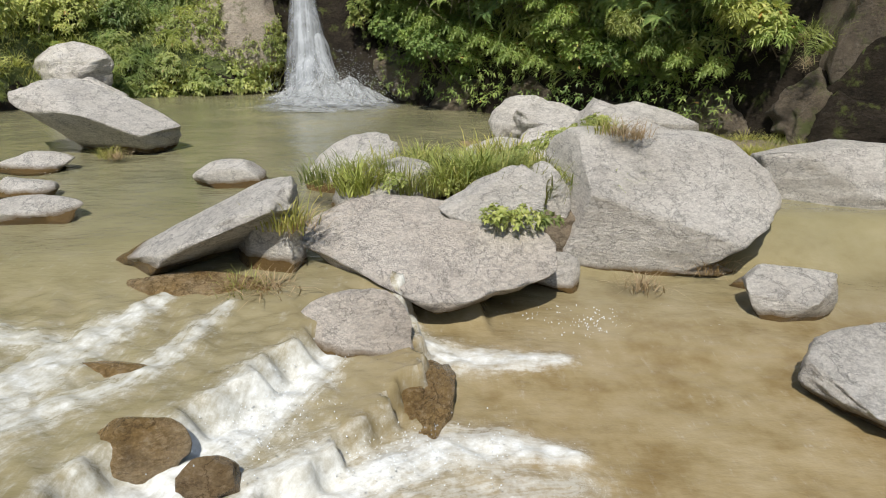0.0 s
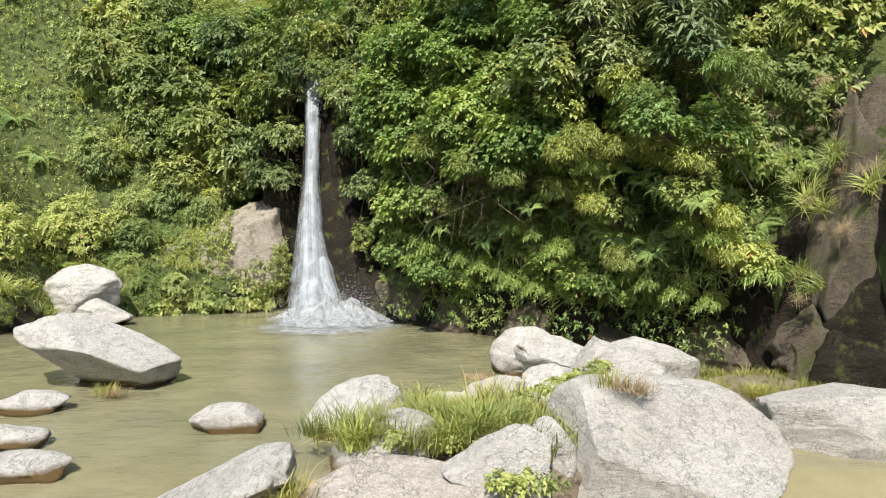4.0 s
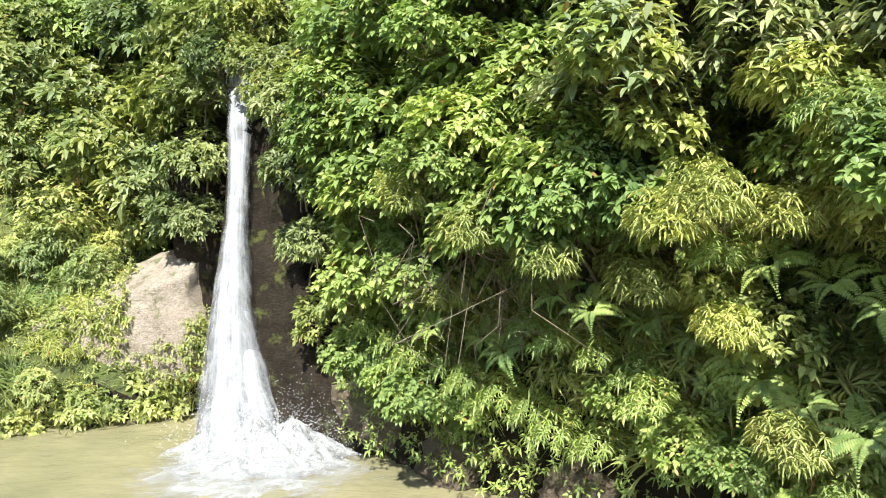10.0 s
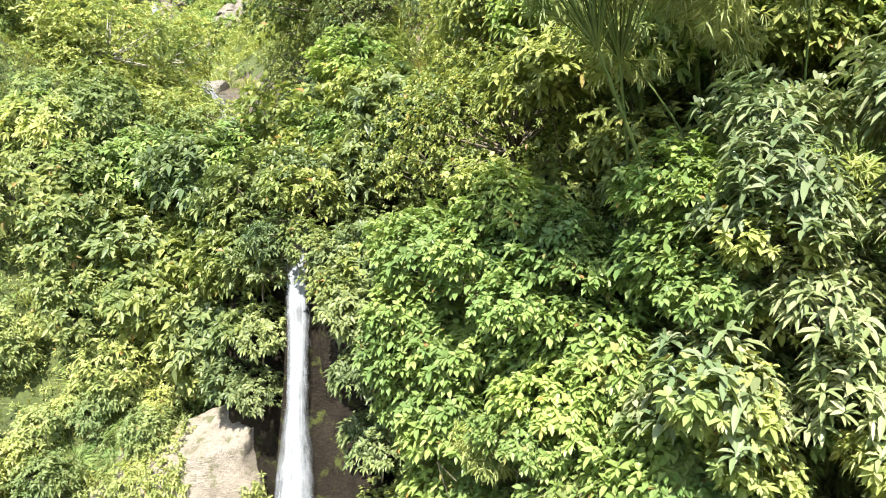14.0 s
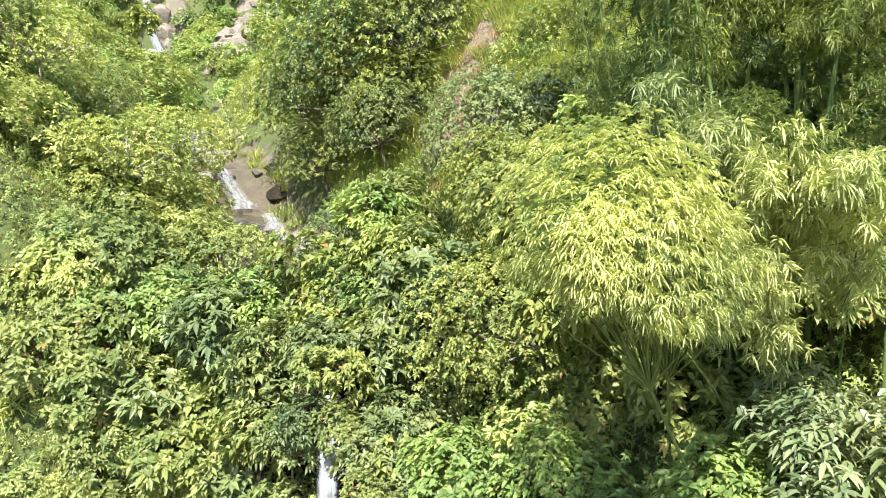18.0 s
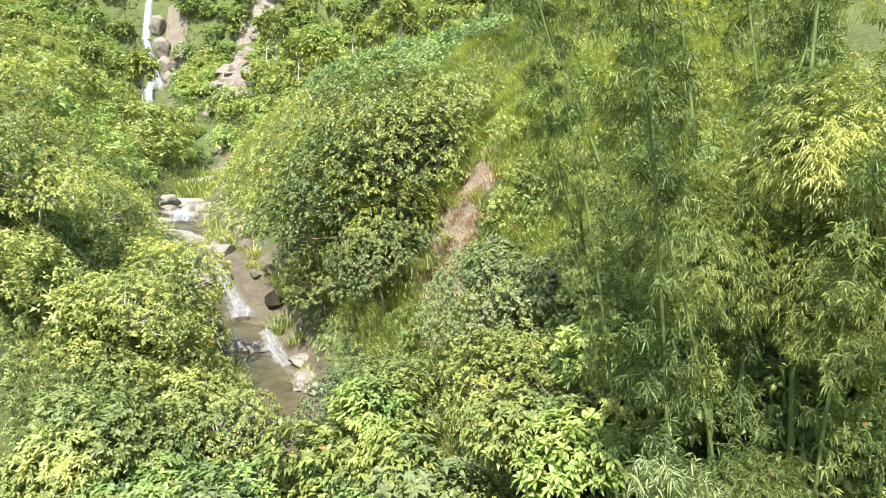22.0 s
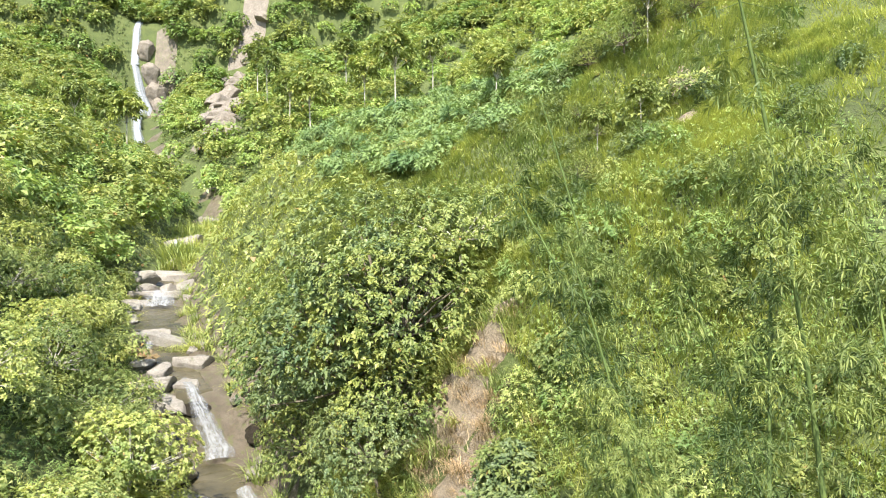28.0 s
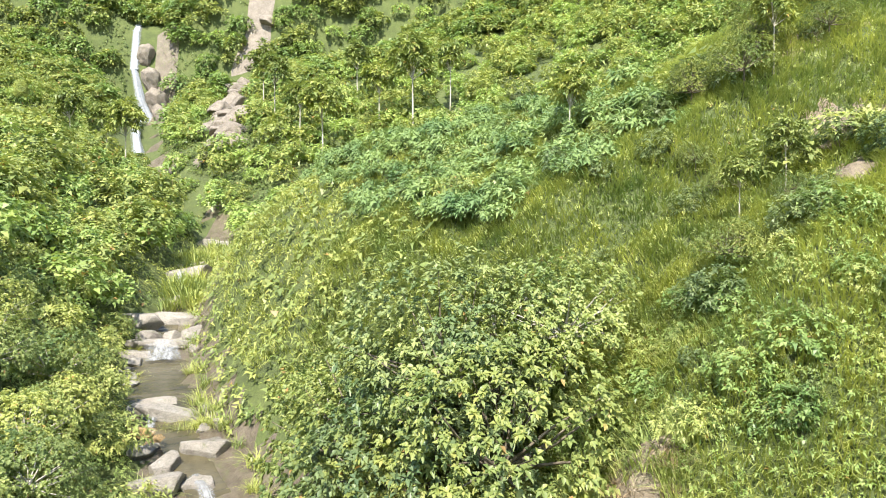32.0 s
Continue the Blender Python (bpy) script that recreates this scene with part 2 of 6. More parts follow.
def water_material(name, deep, shallow, scale, strength, frothy=False):
    m, nt, b = material(name)
    pos = nt.nodes.new("ShaderNodeNewGeometry").outputs["Position"]
    a = noise_tex(nt, 0.45, 4, 0.6, vec=pos)
    sep = nt.nodes.new("ShaderNodeSeparateXYZ")
    nt.links.new(pos, sep.inputs[0])
    silt = nt.nodes.new("ShaderNodeMapRange")       # the lower reach carries brown silt over a shallow bed
    silt.inputs["From Min"].default_value, silt.inputs["From Max"].default_value = 11.0, 6.5
    nt.links.new(sep.outputs["Y"], silt.inputs["Value"])
    aside = nt.nodes.new("ShaderNodeMapRange")
    aside.inputs["From Min"].default_value, aside.inputs["From Max"].default_value = -1.6, 0.6
    aside.inputs["To Min"].default_value, aside.inputs["To Max"].default_value = 0.4, 1.0
    nt.links.new(sep.outputs["X"], aside.inputs["Value"])
    share = nt.nodes.new("ShaderNodeMath")
    share.operation = "MULTIPLY"
    nt.links.new(silt.outputs[0], share.inputs[0])
    nt.links.new(aside.outputs[0], share.inputs[1])
    bedn = noise_tex(nt, 1.6, 5, 0.65, vec=pos)
    brown = ramp(nt, bedn, [(0.3, (0.17, 0.118, 0.05)), (0.5, (0.25, 0.195, 0.105)), (0.7, (0.30, 0.245, 0.15))])
    nt.links.new(mix(nt, share.outputs[0], ramp(nt, a, [(0.35, deep), (0.65, shallow)]), brown), b.inputs["Base Color"])
    b.inputs["IOR"].default_value = 1.33
    w = noise_tex(nt, scale, 4, 0.6, vec=pos, stretch=(1, 1.7, 1))
    bump(nt, b, w, strength, 0.06)
    water = b.inputs["Base Color"].links[0].from_socket
    if not frothy:
        b.inputs["Roughness"].default_value = 0.13
        return m
    amount = nt.nodes.new("ShaderNodeAttribute")
    amount.attribute_name = "froth"
    flow = nt.nodes.new("ShaderNodeTexCoord").outputs["UV"]
    streak = noise_tex(nt, 1.0, 6, 0.68, vec=flow, stretch=(13.0, 1.5, 1))
    clot = noise_tex(nt, 9.0, 6, 0.7, vec=pos)
    grain = mix(nt, 0.5, streak, clot)
    level = nt.nodes.new("ShaderNodeMath")
    level.operation = "MULTIPLY_ADD"
    nt.links.new(grain, level.inputs[0])
    level.inputs[1].default_value = 2.2
    nt.links.new(amount.outputs["Fac"], level.inputs[2])
    span = nt.nodes.new("ShaderNodeMapRange")
    span.interpolation_type = "SMOOTHSTEP"
    span.inputs["From Min"].default_value, span.inputs["From Max"].default_value = 1.15, 2.35
    nt.links.new(level.outputs[0], span.inputs["Value"])
    col = mix(nt, span.outputs[0], water, mix(nt, clot, (0.40, 0.41, 0.39), (0.78, 0.80, 0.79)))
    nt.links.new(col, b.inputs["Base Color"])
    rough = nt.nodes.new("ShaderNodeMapRange")
    rough.inputs["To Min"].default_value, rough.inputs["To Max"].default_value = 0.12, 0.75
    nt.links.new(span.outputs[0], rough.inputs["Value"])
    nt.links.new(rough.outputs[0], b.inputs["Roughness"])
    return m


WATER = water_material("murky_green_water", (0.155, 0.150, 0.088), (0.215, 0.20, 0.115), 2.4, 0.5)
RAPIDS_WATER = water_material("foaming_stream_water", (0.17, 0.16, 0.095), (0.24, 0.22, 0.13), 3.2, 0.32, frothy=True)
STREAM_WATER = water_material("dark_stream_water", (0.045, 0.04, 0.022), (0.10, 0.085, 0.05), 4.0, 0.5)


def foam_material(name, scale, cover, stretch=(1, 1, 1), tint=(0.70, 0.73, 0.75), soft=0.2, edge_gain=0.55):
    """Broken white water: dense in the middle of the flow, torn into streaks and gaps at its edges."""
    m, nt, b = material(name)
    co = nt.nodes.new("ShaderNodeTexCoord").outputs["UV"]
    pos = nt.nodes.new("ShaderNodeNewGeometry").outputs["Position"]
    n = noise_tex(nt, scale, 6, 0.62, vec=co, stretch=stretch)
    n2 = noise_tex(nt, 5.0, 6, 0.7, vec=pos, stretch=(1, 1, 0.45))
    wide = nt.nodes.new("ShaderNodeMapRange")
    wide.inputs["From Min"].default_value, wide.inputs["From Max"].default_value = 0.26, 0.70
    nt.links.new(mix(nt, 0.4, n, n2), wide.inputs["Value"])
    v = wide.outputs[0]
    nt.links.new(ramp(nt, v, [(0.0, tuple(0.6 * c for c in tint)), (0.7, tint)]), b.inputs["Base Color"])
    b.inputs["Roughness"].default_value = 0.6
    b.inputs["Specular IOR Level"].default_value = 0.2
    sep = nt.nodes.new("ShaderNodeSeparateXYZ")
    nt.links.new(co, sep.inputs[0])
    edge = ramp(nt, sep.outputs["X"], [(0.0, (0, 0, 0)), (0.34, (1, 1, 1)), (0.66, (1, 1, 1)), (1.0, (0, 0, 0))])
    add = nt.nodes.new("ShaderNodeMath")
    add.operation = "MULTIPLY_ADD"
    nt.links.new(edge, add.inputs[0])
    add.inputs[1].default_value = edge_gain
    torn = nt.nodes.new("ShaderNodeMath")
    torn.operation = "MULTIPLY"
    torn.inputs[1].default_value = 0.5
    nt.links.new(v, torn.inputs[0])
    nt.links.new(torn.outputs[0], add.inputs[2])
    al = ramp(nt, add.outputs[0], [(cover, (0, 0, 0)), (min(cover + soft, 1.0), (1, 1, 1))])
    nt.links.new(al, b.inputs["Alpha"])
    bump(nt, b, v, 0.25, 0.05)
    return m


FALL = foam_material("falling_water", 2.4, 0.32, (3.2, 0.35, 1), (0.31, 0.33, 0.35), soft=0.5, edge_gain=0.5)
CASCADE = foam_material("cascade_water", 2.6, 0.38, (4, 0.8, 1), (0.29, 0.30, 0.305), soft=0.55, edge_gain=0.42)
FROTH = foam_material("pool_froth", 5.0, 0.32, (1.2, 1.0, 1), (0.37, 0.39, 0.40), soft=0.55, edge_gain=0.34)
SPRAY, _nt, _b = material("spray_drops")
_b.inputs["Base Color"].default_value, _b.inputs["Roughness"].default_value = (0.55, 0.58, 0.60, 1), 0.4


# ---- mesh helpers ----
def np_mesh(name, verts, faces, mat, smooth=True, uv=None):
    """A mesh from arrays; all faces have the same number of corners."""
    verts, faces = np.asarray(verts, np.float32), np.asarray(faces, np.int32)
    me = bpy.data.meshes.new(name)
    k = faces.shape[1]
    me.vertices.add(len(verts))
    me.vertices.foreach_set("co", verts.ravel())
    me.loops.add(faces.size)
    me.loops.foreach_set("vertex_index", faces.ravel())
    me.polygons.add(len(faces))
    me.polygons.foreach_set("loop_start", np.arange(len(faces), dtype=np.int32) * k)
    me.polygons.foreach_set("use_smooth", np.full(len(faces), smooth))
    if uv is not None:
        layer = me.uv_layers.new(name="uv")
        layer.data.foreach_set("uv", np.asarray(uv, np.float32)[faces.ravel()].ravel())
    me.materials.append(mat)
    me.update(calc_edges=True)
    return me


def part(name, me, parent=None, label=""):
    ob = new(name, me)
    ob.parent = parent
    return tagged(ob, label)


def unit(v):
    return v / np.maximum(np.linalg.norm(v, axis=-1, keepdims=True), 1e-9)


def leaf_arrays(base, along, up, length, width, droop=0.25, fold=0.25, rich=False, plain=False):
    """Leaf blades: a midrib along 'along' that droops, two halves folded up about it."""
    n = len(base)
    along = unit(along)
    side = unit(np.cross(along, up))
    nor = np.cross(side, along)
    L, W = length[:, None], width[:, None]
    dr = np.array([0, 0, -1.0])
    tip = base + along * L + dr * L * droop
    if plain:
        m = base + along * L * 0.35
        v = np.stack([m + side * W * 0.5, tip, m - side * W * 0.5 - along * L * 0.2], 1)
        return v.reshape(-1, 3), np.arange(3 * n).reshape(-1, 3)
    if rich:
        mid = base + along * L * 0.5 + dr * L * droop * 0.2
        a = base + along * L * 0.3 + dr * L * droop * 0.08 + nor * W * fold * 0.5
        b = base + along * L * 0.7 + dr * L * droop * 0.45 + nor * W * fold * 0.4
        v = np.stack([base, a + side * W * 0.46, b + side * W * 0.38, tip, b - side * W * 0.38, a - side * W * 0.46, mid], 1)
        o = np.arange(n)[:, None] * 7
        f = np.concatenate([o + [0, 6, 3, 2, 1], o + [0, 5, 4, 3, 6]])
        return v.reshape(-1, 3), f
    m = base + along * L * 0.48 + dr * L * droop * 0.2 + nor * W * fold
    v = np.stack([base, m + side * W * 0.5, tip, m - side * W * 0.5], 1)
    o = np.arange(n)[:, None] * 4
    return v.reshape(-1, 3), np.concatenate([o + [0, 2, 1], o + [0, 3, 2]])


def tube(points, radii, sides=6):
    """A tapered tube through points."""
    pts, vs = np.asarray(points, float), []
    for i, (p, r) in enumerate(zip(pts, radii)):
        d = unit(pts[min(i + 1, len(pts) - 1)] - pts[max(i - 1, 0)])
        s = unit(np.cross(d, [0.31, 0.95, 0.05]))
        q = np.cross(d, s)
        for k in range(sides):
            a = 2 * math.pi * k / sides
            vs.append(p + r * (math.cos(a) * s + math.sin(a) * q))
    fs = [[i * sides + k, i * sides + (k + 1) % sides, (i + 1) * sides + (k + 1) % sides, (i + 1) * sides + k]
          for i in range(len(pts) - 1) for k in range(sides)]
    return np.array(vs), np.array(fs)


def joined(pieces):
    vs, fs, o = [], [], 0
    for v, f in pieces:
        vs.append(v)
        fs.append(f + o)
        o += len(v)
    return np.concatenate(vs), np.concatenate(fs)


# ---- the lie of the land ----
def wave(x, y, s, k=0):
    return (np.sin(x * s + 1.3 * k + 1.7 * np.sin(y * s * 0.7 + k)) + np.sin(y * s * 1.1 + 2.1 * k + 1.5 * np.sin(x * s * 0.6 - k))) * 0.5


LEFT_EDGE = ((-40, -15), (0, -13), (8, -12.5), (14, -12.5), (20, -12.3), (24, -11.5), (25.6, -7), (26.3, -5.6), (30, -6.5), (40, -10.5),
             (44, -12.8), (48, -15.6), (52, -17.6), (56, -19.6), (60, -21.8), (72, -27), (80, -29), (116, -36), (124, -39), (159, -62), (206, -78), (320, -105))
RIGHT_EDGE = ((-40, 15), (0, 11.5), (8, 8.8), (12, 8.3), (14.5, 6.8), (17.5, 4.6), (20.5, 1.4), (22.8, -1.2), (24.2, -2.6), (26, -3.4), (30, -4.4),
              (40, -7), (52, -11.5), (60, -17), (72, -22), (80, -24.5), (116, -31), (124, -37.5), (159, -60.4), (206, -75.6), (320, -101))
BED = ((-40, -2.0), (2, -1.7), (9, -1.1), (22.6, -1.0), (23.0, 0.4), (24.0, 2.6), (25.2, 5.0), (26.2, 8.6), (32, 9.6), (39, 11.3), (50, 13.4),
       (53, 16.2), (62, 18.0), (72, 19.2), (80, 21.2), (116, 26.4), (159, 39.5), (186, 49), (205, 55), (211, 80), (218, 84), (320, 150))
BANK_L = ((-40, -0.3), (22, 0.0), (25, 0.2), (28, 0.9), (30, 3.2), (33, 7), (40, 11.6), (53, 15.5), (320, 150))


def run(table, y):
    t = np.array(table, float)
    return np.interp(y, t[:, 0], t[:, 1])


def edge_distance(x, y, table):
    """Distance in plan to the edge line (y, x)."""
    t = np.array(table, float)
    best = np.full(np.shape(x), 1e9)
    for (y0, x0), (y1, x1) in zip(t[:-1], t[1:]):
        dx, dy = x1 - x0, y1 - y0
        u = np.clip(((x - x0) * dx + (y - y0) * dy) / (dx * dx + dy * dy), 0, 1)
        best = np.minimum(best, np.hypot(x - x0 - u * dx, y - y0 - u * dy))
    return best


def land(x, y):
    """Height of the ground."""
    x, y = np.asarray(x, float), np.asarray(y, float)
    xl, xr, bed = run(LEFT_EDGE, y), run(RIGHT_EDGE, y), run(BED, y)
    bed = np.where((x < -5.0) & (y < 26.4), -1.0, bed)
    dl, dr = edge_distance(x, y, LEFT_EDGE), edge_distance(x, y, RIGHT_EDGE)
    near_p = np.interp(dr, (0, 0.5, 1.2, 2.6, 5, 9, 20, 60, 200), (0.2, 2.4, 5.2, 9.6, 13.2, 16.5, 23, 44, 90))
    mid_p = np.interp(dr, (0, 1, 3, 7, 12, 25, 60, 200), (0.2, 1.6, 4.2, 9.6, 13.4, 20.5, 40, 90))
    far_p = np.interp(dr, (0, 5, 15, 43, 80, 200), (0.3, 4, 9, 13, 28, 80))
    a, b = np.clip((y - 24) / 12, 0, 1), np.clip((y - 62) / 50, 0, 1)
    base_r = np.where(y < 26, 0.0, np.interp(y, (26, 40), (0, 11.5)))
    right = np.where(y < 40, base_r, bed) + (near_p * (1 - a) + mid_p * a) * (1 - b) + far_p * b
    ml = np.interp(dl, (0, 0.7, 2, 6, 15, 40, 200), (0.2, 1.0, 2.2, 6.4, 14.5, 30, 95))
    fl = np.interp(dl, (0, 5, 20, 60, 200), (0.3, 4.5, 13, 30, 85))
    left = np.where(y < 53, run(BANK_L, y), bed) + ml * (1 - b) + fl * b
    hill = np.clip((y - 165) / 60, 0, None) * 26
    z = np.where(x < xl, left, np.where(x > xr, right, bed))
    z = np.where(y > 150, np.maximum(z, np.minimum(bed, 39 + 0 * z) + np.where((x < xl) | (x > xr), hill, 0)), z)
    out = np.where((x < xl) | (x > xr), np.minimum(np.minimum(dl, dr) / 3, 1), 0.0)
    z = z + out * (0.5 * wave(x, y, 0.55) + 0.25 * wave(x, y, 1.7, 2) + np.clip(y / 90, 0, 1) * 2.0 * wave(x, y, 0.11, 4))
    return z


def uneven(a, b, fine_a, fine_b, coarse, fine):
    v, out = a, []
    while v < b:
        out.append(v)
        d = max(fine_a - v, v - fine_b, 0)
        v += fine + (coarse - fine) * min(d / 60, 1)
    return np.array(out + [b])


gx, gy = uneven(-220, 190, -16, 14, 6.0, 0.3), uneven(-60, 330, -4, 34, 5.0, 0.3)
GX, GY = np.meshgrid(gx, gy)
ground_v = np.stack([GX, GY, land(GX, GY)], -1).reshape(-1, 3)
nx, ny = len(gx), len(gy)
ii = (np.arange(ny - 1)[:, None] * nx + np.arange(nx - 1)[None]).ravel()
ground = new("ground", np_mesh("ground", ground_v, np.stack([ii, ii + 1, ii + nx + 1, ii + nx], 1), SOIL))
# the channel up to y 27.5 takes the rock coloured dark for recess shade
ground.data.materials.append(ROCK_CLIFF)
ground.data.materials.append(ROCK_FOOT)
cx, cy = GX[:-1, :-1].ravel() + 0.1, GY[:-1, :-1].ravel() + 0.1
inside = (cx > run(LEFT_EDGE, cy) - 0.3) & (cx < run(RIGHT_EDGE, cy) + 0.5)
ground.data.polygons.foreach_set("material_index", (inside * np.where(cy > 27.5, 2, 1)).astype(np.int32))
tagged(ground, "steep vegetated valley slopes of dark soil around the pool", "ground", kind="structure")


# ---- water ----
def smooth(d, w):
    u = np.clip(d / w * 0.5 + 0.5, 0, 1)
    return u * u * (3 - 2 * u)


EDGE_1, EDGE_2 = ((-2.5, 3.6), (-1.92, 4.46), (-1.53, 5.11), (-1.3, 5.9), (-1.0, 6.6)), ((-1.5, 3.6), (-1.02, 4.29), (-0.62, 4.94), (-0.22, 6.0), (-0.5, 7.2))


def past(x, y, line):
    """How far to the right of a crooked line in plan."""
    p = np.array(line)
    wob = 0.05 * np.sin(y * 9) + 0.04 * np.sin(y * 21 + 1)
    return x - np.interp(y, p[:, 1], p[:, 0]) - wob


def water_level(x, y):
    """The pool, two ledges of the rapids, and the lower pool."""
    near = smooth(7.6 - y, 0.7)
    s0 = smooth(7.0 - y, 1.0) * smooth(-0.6 - x, 0.8)
    s1, s2 = smooth(past(x, y, EDGE_1) - 0.08, 0.12) * smooth(6.9 - y, 0.5), smooth(past(x, y, EDGE_2) - 0.06, 0.1) * near
    low = np.maximum(s2, smooth(x - 0.35, 0.2) * smooth(9.3 - y, 0.6))
    return np.minimum(-0.1 * s0 - 0.27 * s1, -0.58 * low)


def sheet(x0, x1, y0, y1, step, height, keep=None, lift=0.0):
    xs, ys = np.arange(x0, x1 + step / 2, step), np.arange(y0, y1 + step / 2, step)
    X, Y = np.meshgrid(xs, ys)
    n = len(xs)
    ii = (np.arange(len(ys) - 1)[:, None] * n + np.arange(n - 1)[None]).ravel()
    f = np.stack([ii, ii + 1, ii + n + 1, ii + n], 1)
    v = np.stack([X, Y, height(X, Y) + lift], -1).reshape(-1, 3)
    if keep is not None:
        f = f[keep(X, Y).ravel()[f].mean(1) > 0.5]
        used, inv = np.unique(f, return_inverse=True)
        v, f = v[used], inv.reshape(-1, 4)
    return v, f


def ripples(x, y):
    return water_level(x, y) + 0.012 * wave(x, y, 2.7) + 0.007 * wave(x, y, 7.0, 3)


def churned(x, y):
    rough = smooth(6.9 - y, 0.6) * smooth(0.2 - x, 0.6)
    return ripples(x, y) + rough * (0.018 * wave(x, y * 0.7 + x, 8, 1) + 0.01 * wave(x, y, 17, 5) + 0.006 * wave(x, y, 37, 2))


def near_line(x, y, line, widths):
    """Place across (0 on the line, 1 at its width, signed), across and along in metres from a crooked line in plan."""
    best, wide, along, run_on = np.full(np.shape(x), 99.0), np.zeros(np.shape(x)), np.zeros(np.shape(x)), 0.0
    for (p, q, a, c) in zip(line[:-1], line[1:], widths[:-1], widths[1:]):
        dx, dy = q[0] - p[0], q[1] - p[1]
        u = np.clip(((x - p[0]) * dx + (y - p[1]) * dy) / (dx * dx + dy * dy), 0, 1)
        ex, ey = x - p[0] - u * dx, y - p[1] - u * dy
        away = np.hypot(ex, ey) * np.where(ex * dy - ey * dx > 0, 1, -1)
        d = away / (a + (c - a) * u)
        nearer = np.abs(d) < np.abs(best)
        length = math.hypot(dx, dy)
        best, wide, along = np.where(nearer, d, best), np.where(nearer, away, wide), np.where(nearer, run_on + u * length, along)
        run_on += length
    return best, wide, along


# threads of white water: line in plan, half width at each point, strength
WHITE = ((((-2.75, 6.75), (-2.95, 6.1), (-3.1, 5.6), (-3.25, 5.0), (-3.6, 4.3)), (0.08, 0.2, 0.26, 0.36, 0.6), 0.75),
         (((-2.08, 6.6), (-2.2, 6.0), (-2.3, 5.4), (-2.45, 4.95), (-2.85, 4.65), (-3.3, 4.0)), (0.06, 0.12, 0.16, 0.17, 0.22, 0.4), 0.62),
         (((-4.6, 5.9), (-3.7, 5.8), (-3.2, 5.65)), (0.25, 0.22, 0.12), 0.62),
         (((-1.0, 6.0), (-1.2, 5.5), (-1.36, 5.1), (-1.5, 4.7), (-1.72, 4.25), (-2.0, 3.7)), (0.12, 0.22, 0.24, 0.24, 0.26, 0.3), 0.95),
         (((-0.46, 7.35), (-0.28, 6.75), (0.05, 6.4), (0.5, 6.34), (1.15, 6.36)), (0.07, 0.16, 0.22, 0.2, 0.12), 0.85),
         (((1.0, 4.75), (0.45, 4.86), (0.0, 4.85), (-0.3, 4.6), (-0.62, 4.38), (-0.95, 4.1), (-1.3, 3.6)), (0.1, 0.22, 0.26, 0.28, 0.32, 0.36, 0.4), 0.9),
         (((0.9, 4.4), (0.3, 4.3), (-0.4, 4.0)), (0.25, 0.4, 0.5), 0.5))


def froth_at(x, y):
    """How white the water is, and the flow's own coordinates."""
    amount, u, v, nearest = np.zeros(np.shape(x)), x * 1.0, y * 1.0, np.full(np.shape(x), 1.6)
    for k, (line, widths, strength) in enumerate(WHITE):
        d, wide, along = near_line(x, y, line, widths)
        amount = np.maximum(amount, strength * np.exp(-0.55 * d * d))
        closer = np.abs(d) < nearest
        nearest, u, v = np.where(closer, np.abs(d), nearest), np.where(closer, wide + 3 * k, u), np.where(closer, along, v)
    e = 0.03
    steep = np.hypot(water_level(x + e, y) - water_level(x - e, y), water_level(x, y + e) - water_level(x, y - e)) / (2 * e)
    spill = np.clip(steep / 2.2, 0, 1) * smooth(0.3 - x, 0.5) * smooth(6.4 - y, 0.5) * (0.55 + 0.45 * np.sin(9 * y + 3 * x))
    return np.clip(np.maximum(amount, 0.42 * spill), 0, 1), u, v


def swollen(x, y):
    """The running surface: humps where it foams, hollows behind the ledges."""
    amount = froth_at(x, y)[0]
    return churned(x, y) + amount * (0.05 + 0.02 * wave(x, y, 11, 1) + 0.014 * wave(x, y, 23, 4))


pool = new("water", np_mesh("water", *sheet(-16, 12, 8.0, 27.0, 0.15, ripples), WATER))
tagged(pool, "murky green-brown pool water below the waterfall", "water", kind="structure")
lower_v, lower_f = sheet(-7.5, 5.5, 2.2, 8.0, 0.04, swollen)
amount, flow_u, flow_v = froth_at(lower_v[:, 0], lower_v[:, 1])
lower = new("water", np_mesh("water", lower_v, lower_f, RAPIDS_WATER, uv=np.stack([flow_u, flow_v], -1)))
lower.data.attributes.new("froth", "FLOAT", "POINT").data.foreach_set("value", amount.astype(np.float32))
tagged(lower, "shallow brown stream water foaming white through the rapids", "water", kind="structure")
behind = new("water", np_mesh("water", *sheet(-16, 12, -12, 8.0, 0.25, ripples, lambda x, y: (x >= 5.3) | (x <= -7.3) | (y <= 2.4), lift=-0.02), WATER))
tagged(behind, "brown stream water below the rapids", "water", kind="structure")


